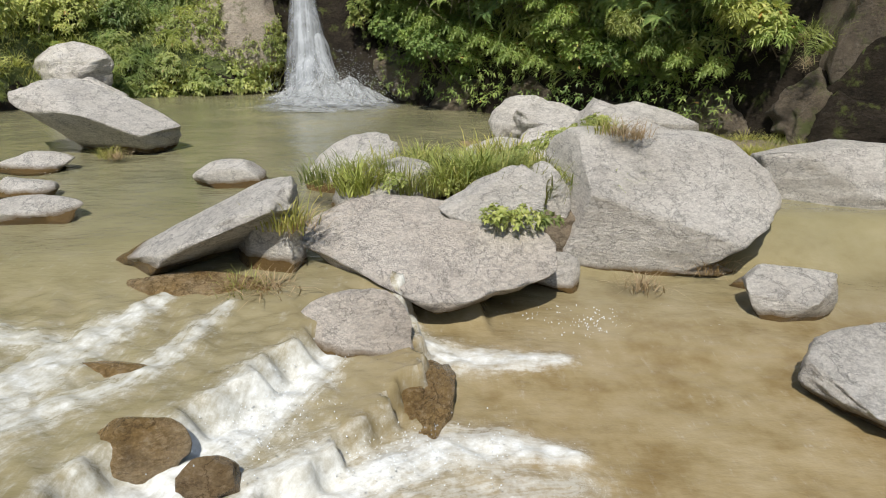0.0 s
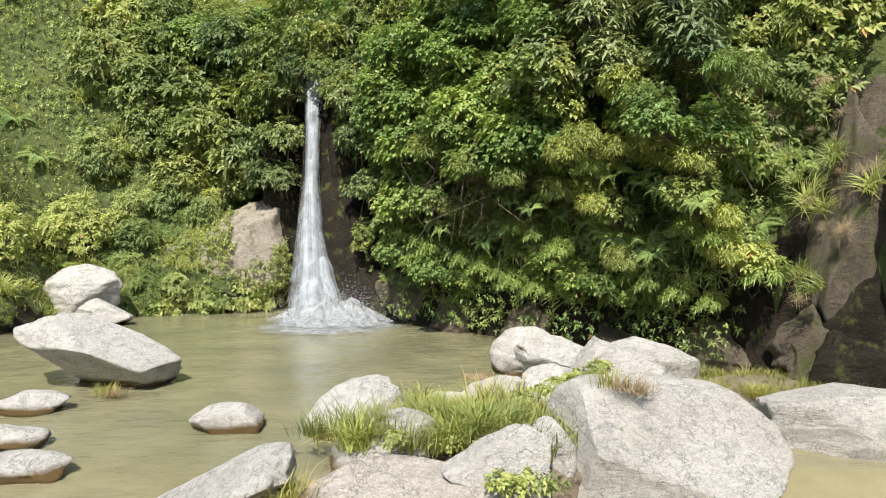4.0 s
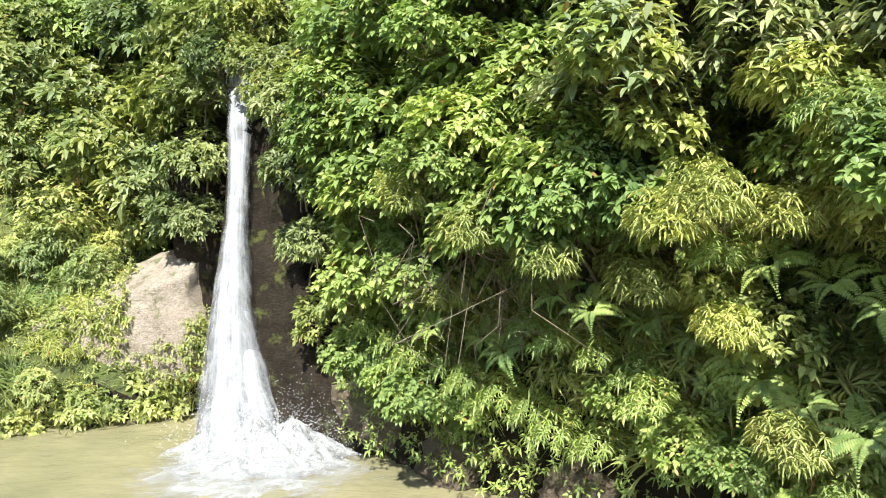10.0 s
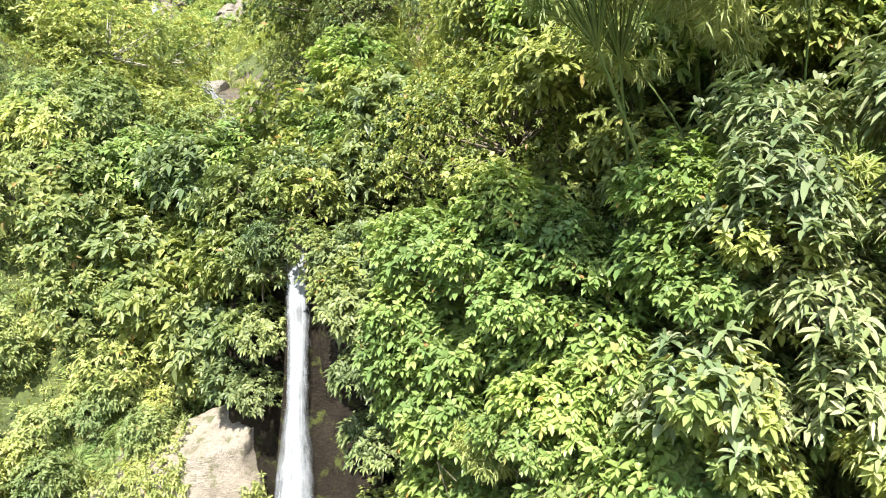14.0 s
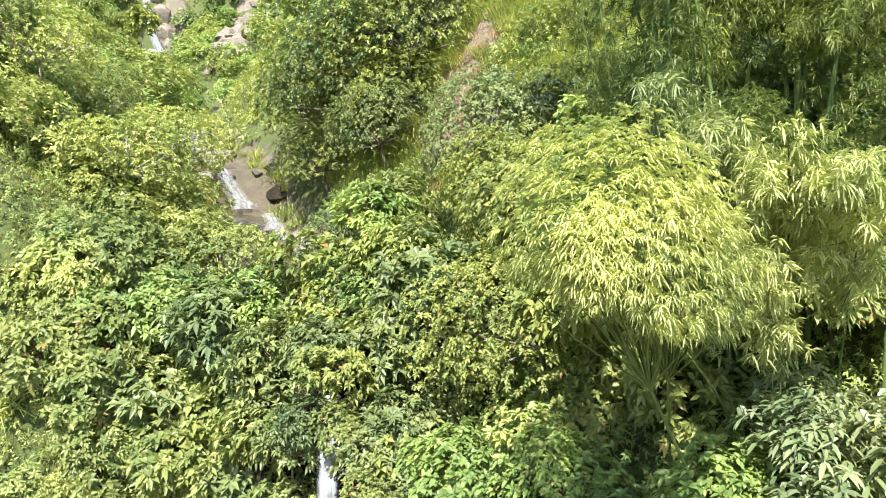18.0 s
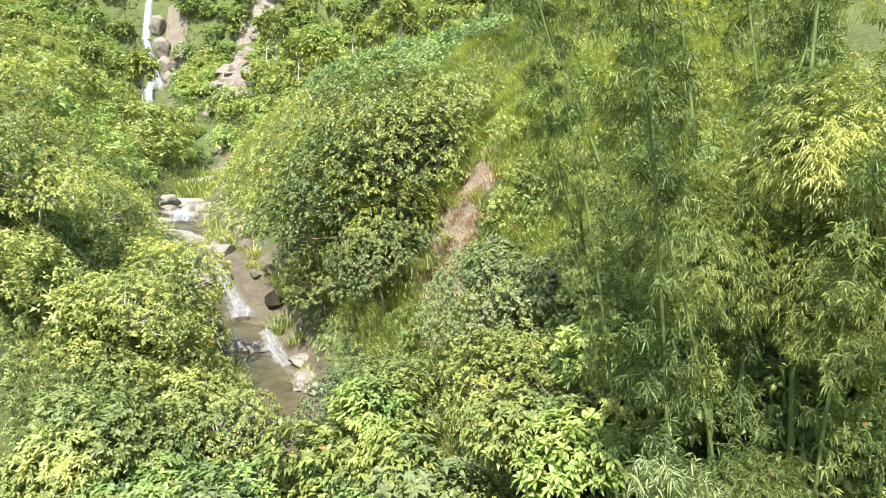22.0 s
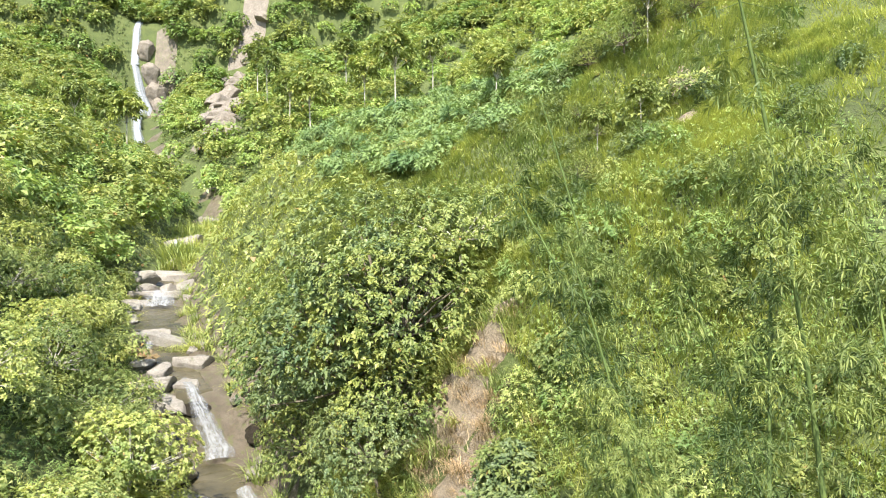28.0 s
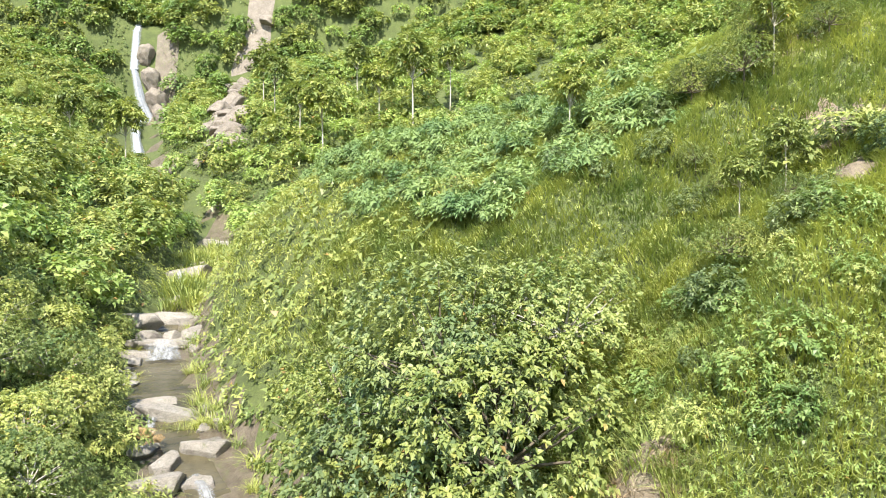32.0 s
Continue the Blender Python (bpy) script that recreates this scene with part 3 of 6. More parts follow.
# ---- boulders ----
def boulder_mesh(name, seed, size, mat, cuts=12, rough=0.048, keep=0.58, lean=(0, 0, 0), facets=(), fine=5):
    """An angular water-worn rock: a ball cut by planes (normal and distance), edges worn, then roughened."""
    r = np.random.default_rng(seed)
    bm = bmesh.new()
    bmesh.ops.create_icosphere(bm, subdivisions=fine, radius=1)
    v = np.array([q.co for q in bm.verts])
    f = np.array([[c.index for c in p.verts] for p in bm.faces])
    bm.free()
    planes = [(unit(np.array(n, float)), d) for n, d in facets]
    planes += [(unit(r.normal(size=3) * (1, 1, 0.8)), keep + 0.3 * r.random()) for _ in range(cuts)]
    for n, d in planes:
        over = v @ n - d
        v = v - np.where(over > 0, over * 0.96, 0)[:, None] * n
    o = r.random(3) * 20
    dist = np.array([noise.fractal(Vector(p * 1.5 + o), 0.75, 2.1, 6) for p in v])
    ridge = np.array([abs(noise.noise(Vector((p[0] * 1.2, p[1] * 1.2, p[2] * 5)) + Vector(o))) for p in v])
    v = v * (1 + rough * 1.5 * dist - rough * 1.2 * ridge)[:, None]
    lo, hi = v.min(0), v.max(0)
    v = (v - (lo + hi) / 2) / (hi - lo) * np.array(size)
    v = v @ np.array(Euler([radians(a) for a in lean]).to_matrix()).T
    v[:, 2] -= v[:, 2].min()
    return np_mesh(name, v, f, mat)


def boulder(name, label, seed, at, size, mat=ROCK, lean=(0, 0, 0), turn=0, sink=0.15, **more):
    more.setdefault("fine", 5 if size[0] * size[2] > 1.0 else 4)
    ob = new(name, boulder_mesh(name, seed, size, mat, lean=lean, **more))
    ob.matrix_world = pose(at[0], at[1], at[2] - sink, 0, 0, turn)
    return tagged(ob, label, "rock")


boulder("boulder", "big pale grey slanted boulder at the pool edge", 11, (-7.0, 14.5, 0), (3.3, 2.2, 1.4), lean=(0, 21, 0), sink=0.35, facets=(((0.1, -0.3, 0.95), 0.4), ((0.2, -0.75, -0.6), 0.45), ((-0.9, 0, 0.3), 0.7)))
boulder("boulder", "pale grey boulder against the grassy bank", 12, (-11.4, 23.0, 0.2), (2.4, 1.8, 1.9), sink=0.3)
boulder("boulder", "pale block of rock at the foot of the bank", 13, (-10.4, 22.3, 0), (1.7, 1.2, 1.0), sink=0.2)
boulder("slab_rock", "grey slab tilted up over the water", 14, (-2.6, 7.55, -0.12), (2.3, 1.45, 0.62), lean=(-6, -25, 0), sink=0.12, facets=(((0, -0.25, 0.97), 0.35), ((0.1, -0.35, -0.93), 0.35), ((0.95, -0.2, 0.1), 0.75), ((-0.8, -0.5, 0), 0.75)))
boulder("rock", "lichen-grey rock under the tilted slab", 15, (-1.9, 7.75, -0.2), (0.8, 0.85, 0.88), sink=0.05, facets=(((-0.2, -1, 0.1), 0.5),))
boulder("rock", "low brown wet rock under the slab", 16, (-2.35, 7.1, -0.24), (1.9, 0.8, 0.42), ROCK_AMBER, sink=0.1)
boulder("rock", "small pale rock standing in the pool", 17, (-3.45, 11.6, 0), (1.15, 0.9, 0.55), sink=0.15)
boulder("boulder", "pale rounded boulder at the pool outlet", 18, (-1.45, 11.4, 0), (1.6, 1.4, 0.85), lean=(0, -17, 0), sink=0.22, facets=(((-0.3, -0.4, 0.85), 0.5),))
boulder("boulder", "grey sloping boulder beside the grass", 19, (-0.85, 9.9, 0), (1.7, 1.5, 0.85), lean=(0, -16, 0), sink=0.25, facets=(((-0.35, -0.5, 0.8), 0.45),))
boulder("slab_rock", "large flat tan slab sloping into the rapids", 20, (-0.2, 8.15, -0.5), (3.0, 2.5, 0.95), ROCK_TAN, lean=(12, 8, 0), sink=0.2, facets=(((0.0, -0.28, 0.95), 0.3), ((-0.45, -0.8, -0.4), 0.55), ((0.55, -0.7, -0.35), 0.6)))
boulder("boulder", "grey pointed block of rock on the slab", 21, (0.62, 8.8, -0.15), (1.4, 0.9, 1.2), lean=(0, 14, 0), sink=0.1, facets=(((0.05, -0.8, 0.6), 0.38), ((-0.75, 0, 0.65), 0.5), ((0.95, 0, 0.1), 0.6)))
boulder("rock", "white veined rock wedged in the gap", 22, (1.38, 9.5, -0.1), (0.62, 0.8, 1.0), lean=(0, -12, 0), sink=0.1, facets=(((-0.2, -1, 0.2), 0.45),))
boulder("rock", "small grey rock at the foot of the gap", 23, (1.35, 8.5, -0.65), (0.7, 0.6, 0.6), ROCK_LOW, sink=0.1)
boulder("boulder", "huge smooth pale grey boulder", 24, (2.98, 9.95, -0.7), (3.15, 3.0, 1.98), ROCK_LOW, lean=(4, 4, 0), sink=0.2, cuts=6, keep=0.75, rough=0.036,
        facets=(((0.12, -0.62, 0.78), 0.5), ((-0.97, -0.2, 0.1), 0.72), ((0.72, -0.3, -0.62), 0.72), ((-0.25, -0.95, -0.1), 0.72), ((0, 0.1, 1), 0.72)))
boulder("boulder", "pale rounded boulder at the far side", 25, (1.75, 15.9, 0), (1.55, 1.3, 1.15), sink=0.15, cuts=8, keep=0.7)
boulder("boulder", "long grey weathered boulder with a dark underside", 26, (2.35, 14.6, 0), (2.0, 1.3, 1.05), lean=(0, 12, 0), sink=0.1, facets=(((0.1, -0.5, 0.85), 0.45), ((-0.3, -0.7, -0.6), 0.5)))
boulder("boulder", "pale boulder with a steep flat face", 27, (3.05, 12.95, 0), (1.5, 1.3, 1.25), lean=(0, 14, 0), sink=0.15, cuts=8, facets=(((-0.1, -0.75, 0.6), 0.5), ((0.2, 0, 1), 0.55), ((-0.95, 0, 0.2), 0.6)))
boulder("boulder", "pale flat-topped boulder beside the grass", 47, (4.0, 14.1, 0), (2.0, 1.5, 1.05), lean=(0, 8, 0), sink=0.12, facets=(((0.1, -0.2, 1), 0.42), ((0.5, -0.8, -0.1), 0.6)))
boulder("boulder", "grey upright rock behind the grass patch", 38, (1.85, 12.9, 0), (1.0, 0.8, 0.85), lean=(0, 18, 0), sink=0.1, facets=(((-0.6, -0.5, 0.6), 0.4), ((0.7, -0.4, 0.5), 0.45)))
boulder("boulder", "pale rock between pool and grass", 39, (0.85, 12.9, 0), (1.2, 0.9, 0.6), lean=(0, -10, 0), sink=0.1)
boulder("rock", "low brown rock at the edge of the pool", 48, (0.1, 13.1, 0), (1.0, 0.7, 0.36), sink=0.12)
boulder("rock", "small pale rock on the gravel", 49, (2.55, 12.35, 0.1), (0.6, 0.5, 0.45), sink=0.08)
boulder("rock", "small grey rock behind the pale boulders", 50, (3.1, 16.1, 0.05), (0.9, 0.7, 0.55), sink=0.1)
boulder("rock", "small grey rock at the foot of the cliff", 51, (4.4, 15.9, 0.05), (1.1, 0.8, 0.6), sink=0.1)
boulder("rock", "wet brown rock awash near the shore", 52, (0.7, 15.3, 0), (0.8, 0.6, 0.3), ROCK_AMBER, sink=0.2)
boulder("boulder", "big grey boulder with a shadowed face", 28, (6.45, 11.0, -0.55), (3.4, 1.9, 1.6), ROCK_LOW, sink=0.25, facets=(((-0.65, -0.7, -0.1), 0.5), ((0.25, -0.7, 0.65), 0.5), ((0, 0, 1), 0.55)))
boulder("rock", "pale rough rock standing in the lower pool", 29, (3.9, 7.65, -0.7), (1.0, 0.8, 0.75), ROCK_LOW, sink=0.1, facets=(((-0.3, -0.5, 0.8), 0.4),))
boulder("rock", "small white stone in the lower pool", 40, (3.75, 8.5, -0.62), (0.35, 0.25, 0.2), ROCK_LOW, sink=0.05)
boulder("boulder", "broad pale rock at the stream bank", 30, (4.0, 5.35, -0.75), (1.7, 1.6, 0.9), ROCK_LOW, sink=0.15, facets=(((-0.3, -0.3, 0.9), 0.42),))
boulder("rock", "low tan rock at the waterline", 31, (3.35, 9.0, -0.65), (1.0, 0.6, 0.35), ROCK_LOW, sink=0.08)
boulder("rock", "wet brown rock with a dry pale face splitting the rapids", 32, (-0.9, 6.25, -0.6), (1.25, 0.95, 0.8), ROCK_TAN, sink=0.08, lean=(8, -12, 0), rough=0.05, cuts=5, keep=0.7, facets=(((0.55, -0.7, 0.45), 0.4), ((-0.5, -0.6, 0.6), 0.4)))
boulder("rock", "orange-brown wet ledge beside the chute", 41, (-0.12, 5.55, -0.85), (0.5, 1.5, 0.55), ROCK_AMBER, sink=0.1, rough=0.08)
boulder("rock", "low amber rock awash on the ledge", 44, (-0.5, 5.75, -0.72), (0.7, 0.8, 0.4), ROCK_AMBER, sink=0.04, rough=0.07)
boulder("rock", "low pale rock by the pool shore", 33, (-7.1, 12.5, 0), (1.3, 0.9, 0.45), sink=0.12)
boulder("rock", "flat wet rock by the pool shore", 34, (-5.5, 9.4, 0), (1.3, 0.9, 0.42), sink=0.12)
boulder("rock", "small brown rock by the pool shore", 42, (-6.3, 10.6, 0), (1.0, 0.8, 0.4), sink=0.12)
boulder("rock", "wet brown rock in the rapids", 35, (-2.1, 4.28, -0.42), (0.78, 0.46, 0.5), ROCK_AMBER, sink=0.05)
boulder("rock", "small wet rock in the rapids", 36, (-1.55, 4.08, -0.52), (0.5, 0.36, 0.46), ROCK_WET, sink=0.08)
boulder("rock", "brown rock awash between the white threads", 43, (-2.65, 5.25, -0.36), (1.1, 0.45, 0.4), ROCK_AMBER, sink=0.08)
outcrop = boulder("boulder", "mossy pale outcrop beside the waterfall", 37, (-8.1, 27.4, -0.2), (6.0, 3.4, 4.4), ROCK_OUTCROP, sink=0.2, cuts=6, facets=(((-0.35, -0.35, 0.87), 0.55), ((0, -1, 0.15), 0.6), ((0.95, -0.2, 0.15), 0.7)))
# recess rock on both sides of the fall, its shade put into a near-black colour, and brown rock along the foot of the
# green wall
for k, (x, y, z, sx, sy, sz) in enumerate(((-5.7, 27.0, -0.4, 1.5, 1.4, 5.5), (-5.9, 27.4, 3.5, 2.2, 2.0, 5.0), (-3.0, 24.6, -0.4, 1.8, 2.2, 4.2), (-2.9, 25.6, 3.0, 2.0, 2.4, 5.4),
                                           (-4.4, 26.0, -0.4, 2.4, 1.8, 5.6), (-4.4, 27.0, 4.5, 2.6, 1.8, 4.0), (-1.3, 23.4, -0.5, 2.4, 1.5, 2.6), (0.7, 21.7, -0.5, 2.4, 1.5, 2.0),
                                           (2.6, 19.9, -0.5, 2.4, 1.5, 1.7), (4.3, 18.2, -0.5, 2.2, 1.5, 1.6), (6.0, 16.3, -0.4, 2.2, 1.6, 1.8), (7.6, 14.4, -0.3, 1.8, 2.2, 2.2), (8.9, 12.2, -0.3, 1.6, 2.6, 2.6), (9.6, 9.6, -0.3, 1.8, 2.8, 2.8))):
    boulder("cliff_rock", "damp mossy rock at the foot of the cliff, recess pieces coloured dark for shade", 60 + k, (x, y, z), (sx, sy, sz), ROCK_CLIFF if k < 6 else ROCK_FOOT, turn=25 * k, sink=0.1, rough=0.13, cuts=16, keep=0.5)


# ---- the waterfall ----
def ribbon(name, line, widths, mat, lift=0.0, sag=0.0, across=9, seed=0):
    """A sheet of water along a line of points (x, y, z), with a width at each; it swells in the middle."""
    line, widths = np.array(line, float), np.array(widths, float)
    n = max(12, int(np.linalg.norm(np.diff(line, axis=0), axis=1).sum() / 0.12))
    s = np.linspace(0, len(line) - 1, n)
    c = np.stack([np.interp(s, range(len(line)), line[:, k]) for k in range(3)], 1)
    w = np.interp(s, range(len(line)), widths)
    d = unit(np.gradient(c, axis=0))
    side = np.cross(d, [0, 0, 1.0])
    side = np.where(np.linalg.norm(side, axis=1, keepdims=True) < 0.35, [1.0, 0, 0], side)
    side = unit(side)
    for k in range(1, n):
        if side[k] @ side[k - 1] < 0:
            side[k] = -side[k]
    out = unit(np.cross(side, d))
    out = out * np.sign(out @ np.array([0.05, -0.4, 1.0]))[:, None]
    u = np.linspace(-1, 1, across)
    vs = c[:, None] + side[:, None] * (u[None, :, None] * w[:, None, None] * 0.5) + out[:, None] * ((1 - u**2) * sag)[None, :, None]
    vs = vs + 0.05 * wave(vs[..., 0] * 3 + seed, vs[..., 2] * 3 + vs[..., 1] * 3, 1.9, seed)[..., None] * out[:, None]
    vs[..., 2] += lift
    uv = np.stack(np.broadcast_arrays((u * 0.5 + 0.5)[None], (s / 2 + seed)[:, None]), -1).reshape(-1, 2)
    ii = (np.arange(n - 1)[:, None] * across + np.arange(across - 1)[None]).ravel()
    return np_mesh(name, vs.reshape(-1, 3), np.stack([ii, ii + 1, ii + across + 1, ii + across], 1), mat, uv=uv)


def drops(name, centre, spread, count, size, seed):
    r = np.random.default_rng(seed)
    p = np.array(centre) + r.normal(size=(count, 3)) * spread
    p[:, 2] = np.abs(p[:, 2] - centre[2]) + centre[2]
    s = size * (0.4 + r.random(count))[:, None]
    t = np.array([[1, 0, -0.6], [-0.5, 0.87, -0.6], [-0.5, -0.87, -0.6], [0, 0, 1.0]])
    v = (p[:, None] + t[None] * s[:, None]).reshape(-1, 3)
    o = np.arange(count)[:, None] * 4
    return np_mesh(name, v, np.concatenate([o + [0, 1, 3], o + [1, 2, 3], o + [2, 0, 3]]), SPRAY)


waterfall = tagged(new("waterfall"), "tall narrow white waterfall plunging into the pool", "waterfall")
part("upper_stream", ribbon("upper_stream", [(-4.75, 26.5, 8.8), (-4.65, 25.8, 8.3), (-4.55, 25.3, 6.9), (-4.5, 25.0, 5.6), (-4.48, 24.75, 4.6)], [0.75, 0.85, 0.66, 0.55, 0.55], FALL, sag=0.15, across=15, seed=1), waterfall)
part("lower_stream", ribbon("lower_stream", [(-4.5, 24.95, 5.1), (-4.45, 24.4, 3.9), (-4.35, 23.7, 2.4), (-4.25, 23.2, 1.1), (-4.15, 22.8, -0.05)], [0.52, 0.78, 1.1, 1.5, 2.0], FALL, sag=0.35, across=19, seed=2), waterfall)
part("side_stream", ribbon("side_stream", [(-4.3, 24.2, 3.4), (-4.1, 23.7, 2.2), (-3.8, 23.2, 1.1), (-3.4, 22.8, -0.05)], [0.2, 0.7, 1.1, 1.5], FALL, sag=0.25, across=15, seed=3), waterfall)


def plume(name, x, y, r, h, seed):
    """A heap of leaping spray, thinning out upwards and outwards."""
    a, u = np.meshgrid(np.linspace(0, 2 * math.pi, 49), np.linspace(0, 1, 22), indexing="ij")
    lump = 1 + 0.18 * np.sin(5 * a + seed) + 0.12 * np.sin(11 * a + 2 * seed) + 0.08 * np.sin(23 * a + 17 * u)
    rad = r * u * lump
    px, py = x + rad * np.cos(a), y + 0.6 * rad * np.sin(a)
    pz = h * (1 - u**0.8) * (1 + (lump - 1) * u) + 0.06 * wave(px, py, 9, seed) * (1 - u)
    uv = np.stack([0.34 + 0.62 * u**1.5, a * 0.6 + seed], -1).reshape(-1, 2)
    ii = (np.arange(48)[:, None] * 22 + np.arange(21)[None]).ravel()
    return np_mesh(name, np.stack([px, py, pz + 0.02], -1).reshape(-1, 3), np.stack([ii, ii + 1, ii + 23, ii + 22], 1), FROTH, uv=uv)


for k, (x, y, r, h) in enumerate(((-4.5, 22.8, 1.0, 0.6), (-3.6, 22.6, 1.1, 1.0), (-2.9, 22.7, 1.0, 0.9), (-2.4, 22.7, 0.8, 0.5), (-3.9, 22.2, 1.6, 0.3), (-2.8, 22.3, 1.4, 0.25))):
    part("splash", plume("splash", x, y, r, h, 4 + k), waterfall)
part("froth", ribbon("froth", [(-3.5, 22.9, 0.03), (-3.5, 22.2, 0.035), (-3.5, 21.4, 0.03), (-3.4, 20.6, 0.025)], [3.4, 5.2, 5.4, 3.6], FROTH, across=15, seed=9), waterfall)
tagged(part("spray", drops("spray", (-3.4, 22.5, 0.1), (0.8, 0.3, 0.55), 5000, 0.009, 6), waterfall), kind="stuff")


rapids = tagged(new("rapids"), "spray and foam flecks thrown up by the rapids", "rapids")
tagged(part("spray", drops("spray", (-1.4, 5.0, -0.3), (0.25, 0.5, 0.1), 500, 0.006, 16), rapids), kind="stuff")
tagged(part("spray", drops("spray", (-0.2, 4.6, -0.5), (0.4, 0.2, 0.1), 300, 0.006, 18), rapids), kind="stuff")
flecks = drops("flecks", (1.7, 7.4, -0.58), (0.5, 0.25, 0.001), 160, 0.008, 17)
tagged(new("foam_fleck", flecks), "scattered flecks of foam drifting on the pool", "foam", kind="stuff")

far_fall = tagged(new("waterfall"), "distant thin white waterfall on the far hillside", "waterfall")
part("upper_stream", ribbon("upper_stream", [(-81.5, 214, 84), (-81.2, 210.5, 80.5), (-80.8, 207.6, 70), (-78.4, 205.6, 62), (-75.2, 203.6, 55.5)], [1.8, 2.6, 3.0, 3.8, 4.6], FALL, sag=0.5, seed=21), far_fall)
part("lower_stream", ribbon("lower_stream", [(-76.8, 201, 57.0), (-74.6, 194, 54.4), (-72.8, 188.3, 52.6), (-67.5, 175, 48.4), (-61.9, 162.4, 43.6)], [2.8, 2.2, 2.6, 2.2, 2.6], FALL, sag=0.3, seed=22), far_fall)


# ---- plants ----
def slope_normal(x, y, e=0.4):
    gxs, gys = (land(x + e, y) - land(x - e, y)) / (2 * e), (land(x, y + e) - land(x, y - e)) / (2 * e)
    return unit(np.stack([-gxs, -gys, np.ones_like(gxs)], -1))


def whorls(r, tips, axis, per, L, W, spread=0.8, droop=0.3, rich=False, fold=0.25, plain=False):
    """Leaves in whorls at the tips of twigs."""
    n = len(tips)
    az = r.random((n, 1)) * 6.283 + np.arange(per)[None] * 2.4
    s = unit(np.cross(axis, r.normal(size=(n, 3))))
    q = np.cross(axis, s)
    ring = np.cos(az)[..., None] * s[:, None] + np.sin(az)[..., None] * q[:, None]
    up_share = 0.15 + 0.5 * r.random((n, per, 1))
    along = ring * spread + axis[:, None] * up_share
    back = axis[:, None] * (r.random((n, per, 1)) * -0.6 * L)
    base = (tips[:, None] + back).reshape(-1, 3)
    size = (0.6 + 0.6 * r.random(n * per))
    upv = unit(axis[:, None] * 0.35 + np.array([0, 0, 1.0]) + 0.25 * r.normal(size=(n, per, 3))).reshape(-1, 3)
    return leaf_arrays(base, along.reshape(-1, 3), upv, L * size, W * size, droop, fold, rich, plain)


def crown_tips(r, count, R, lumps=7, low=-0.35, fill=0.55):
    """Twig tips over an uneven, lobed crown, with gaps between the lobes."""
    d = unit(r.normal(size=(count * 2, 3)))
    d = d[d[:, 2] > low][:count]
    lobes = unit(r.normal(size=(lumps, 3)) * (1, 1, 0.7) + (0, 0, 0.35))
    near = np.max(d @ lobes.T, axis=1)
    rad = (0.46 + 0.6 * np.clip((near - 0.6) / 0.4, 0, 1) ** 0.7) * (fill + (1 - fill) * r.random(len(d)) ** 0.45)
    return d * rad[:, None] * np.array(R), d


def woody(r, tips, base, count, thick, trunk_top):
    """Trunk and limbs that reach towards some of the tips."""
    out = [tube([base, base * 0.5 + trunk_top * 0.5 + r.normal(size=3) * 0.04, trunk_top], [thick, thick * 0.8, thick * 0.6], 6)]
    for p in tips[r.choice(len(tips), count, replace=False)]:
        m = trunk_top * 0.5 + p * 0.5 + np.array([0, 0, -0.06]) + r.normal(size=3) * 0.08
        out.append(tube([trunk_top, m, p * 0.97], [thick * 0.45, thick * 0.28, thick * 0.1], 4))
    return joined(out)


def bush(name, label, seed, R, clusters, per, L, W, mat, bark=BARK, rich=False, stem=0.5, limbs=14, droop=0.3, fill=0.55, low=-0.35, category="shrub", thick=0.035, lumps=7, spread=0.8, aside=0.0):
    """A shrub or small tree, its foot at the origin, its crown that far aside along x."""
    r = np.random.default_rng(seed)
    tips, d = crown_tips(r, clusters, R, lumps, low, fill)
    lift = np.array([aside, 0, stem + R[2] * max(-low, 0) * 0.8])
    tips = tips + lift
    axis = unit(d * (1, 1, 0.6) + np.array([0, 0, 0.55]) + 0.3 * r.normal(size=d.shape))
    ob = tagged(new(name), label, category)
    wood = part("trunk" if thick > 0.02 else "stem_spray", np_mesh("trunk", *woody(r, tips, np.array([-0.5 * aside, 0, -0.4 - 0.2 * aside]), limbs, thick, lift * 0.7), bark), ob)
    if thick < 0.02 or category == "bamboo":
        wood.name = "stem_spray"
        tagged(wood, kind="stuff")
    part("foliage", np_mesh("foliage", *whorls(r, tips, axis, per, L, W, spread, droop, rich), mat), ob)
    return ob


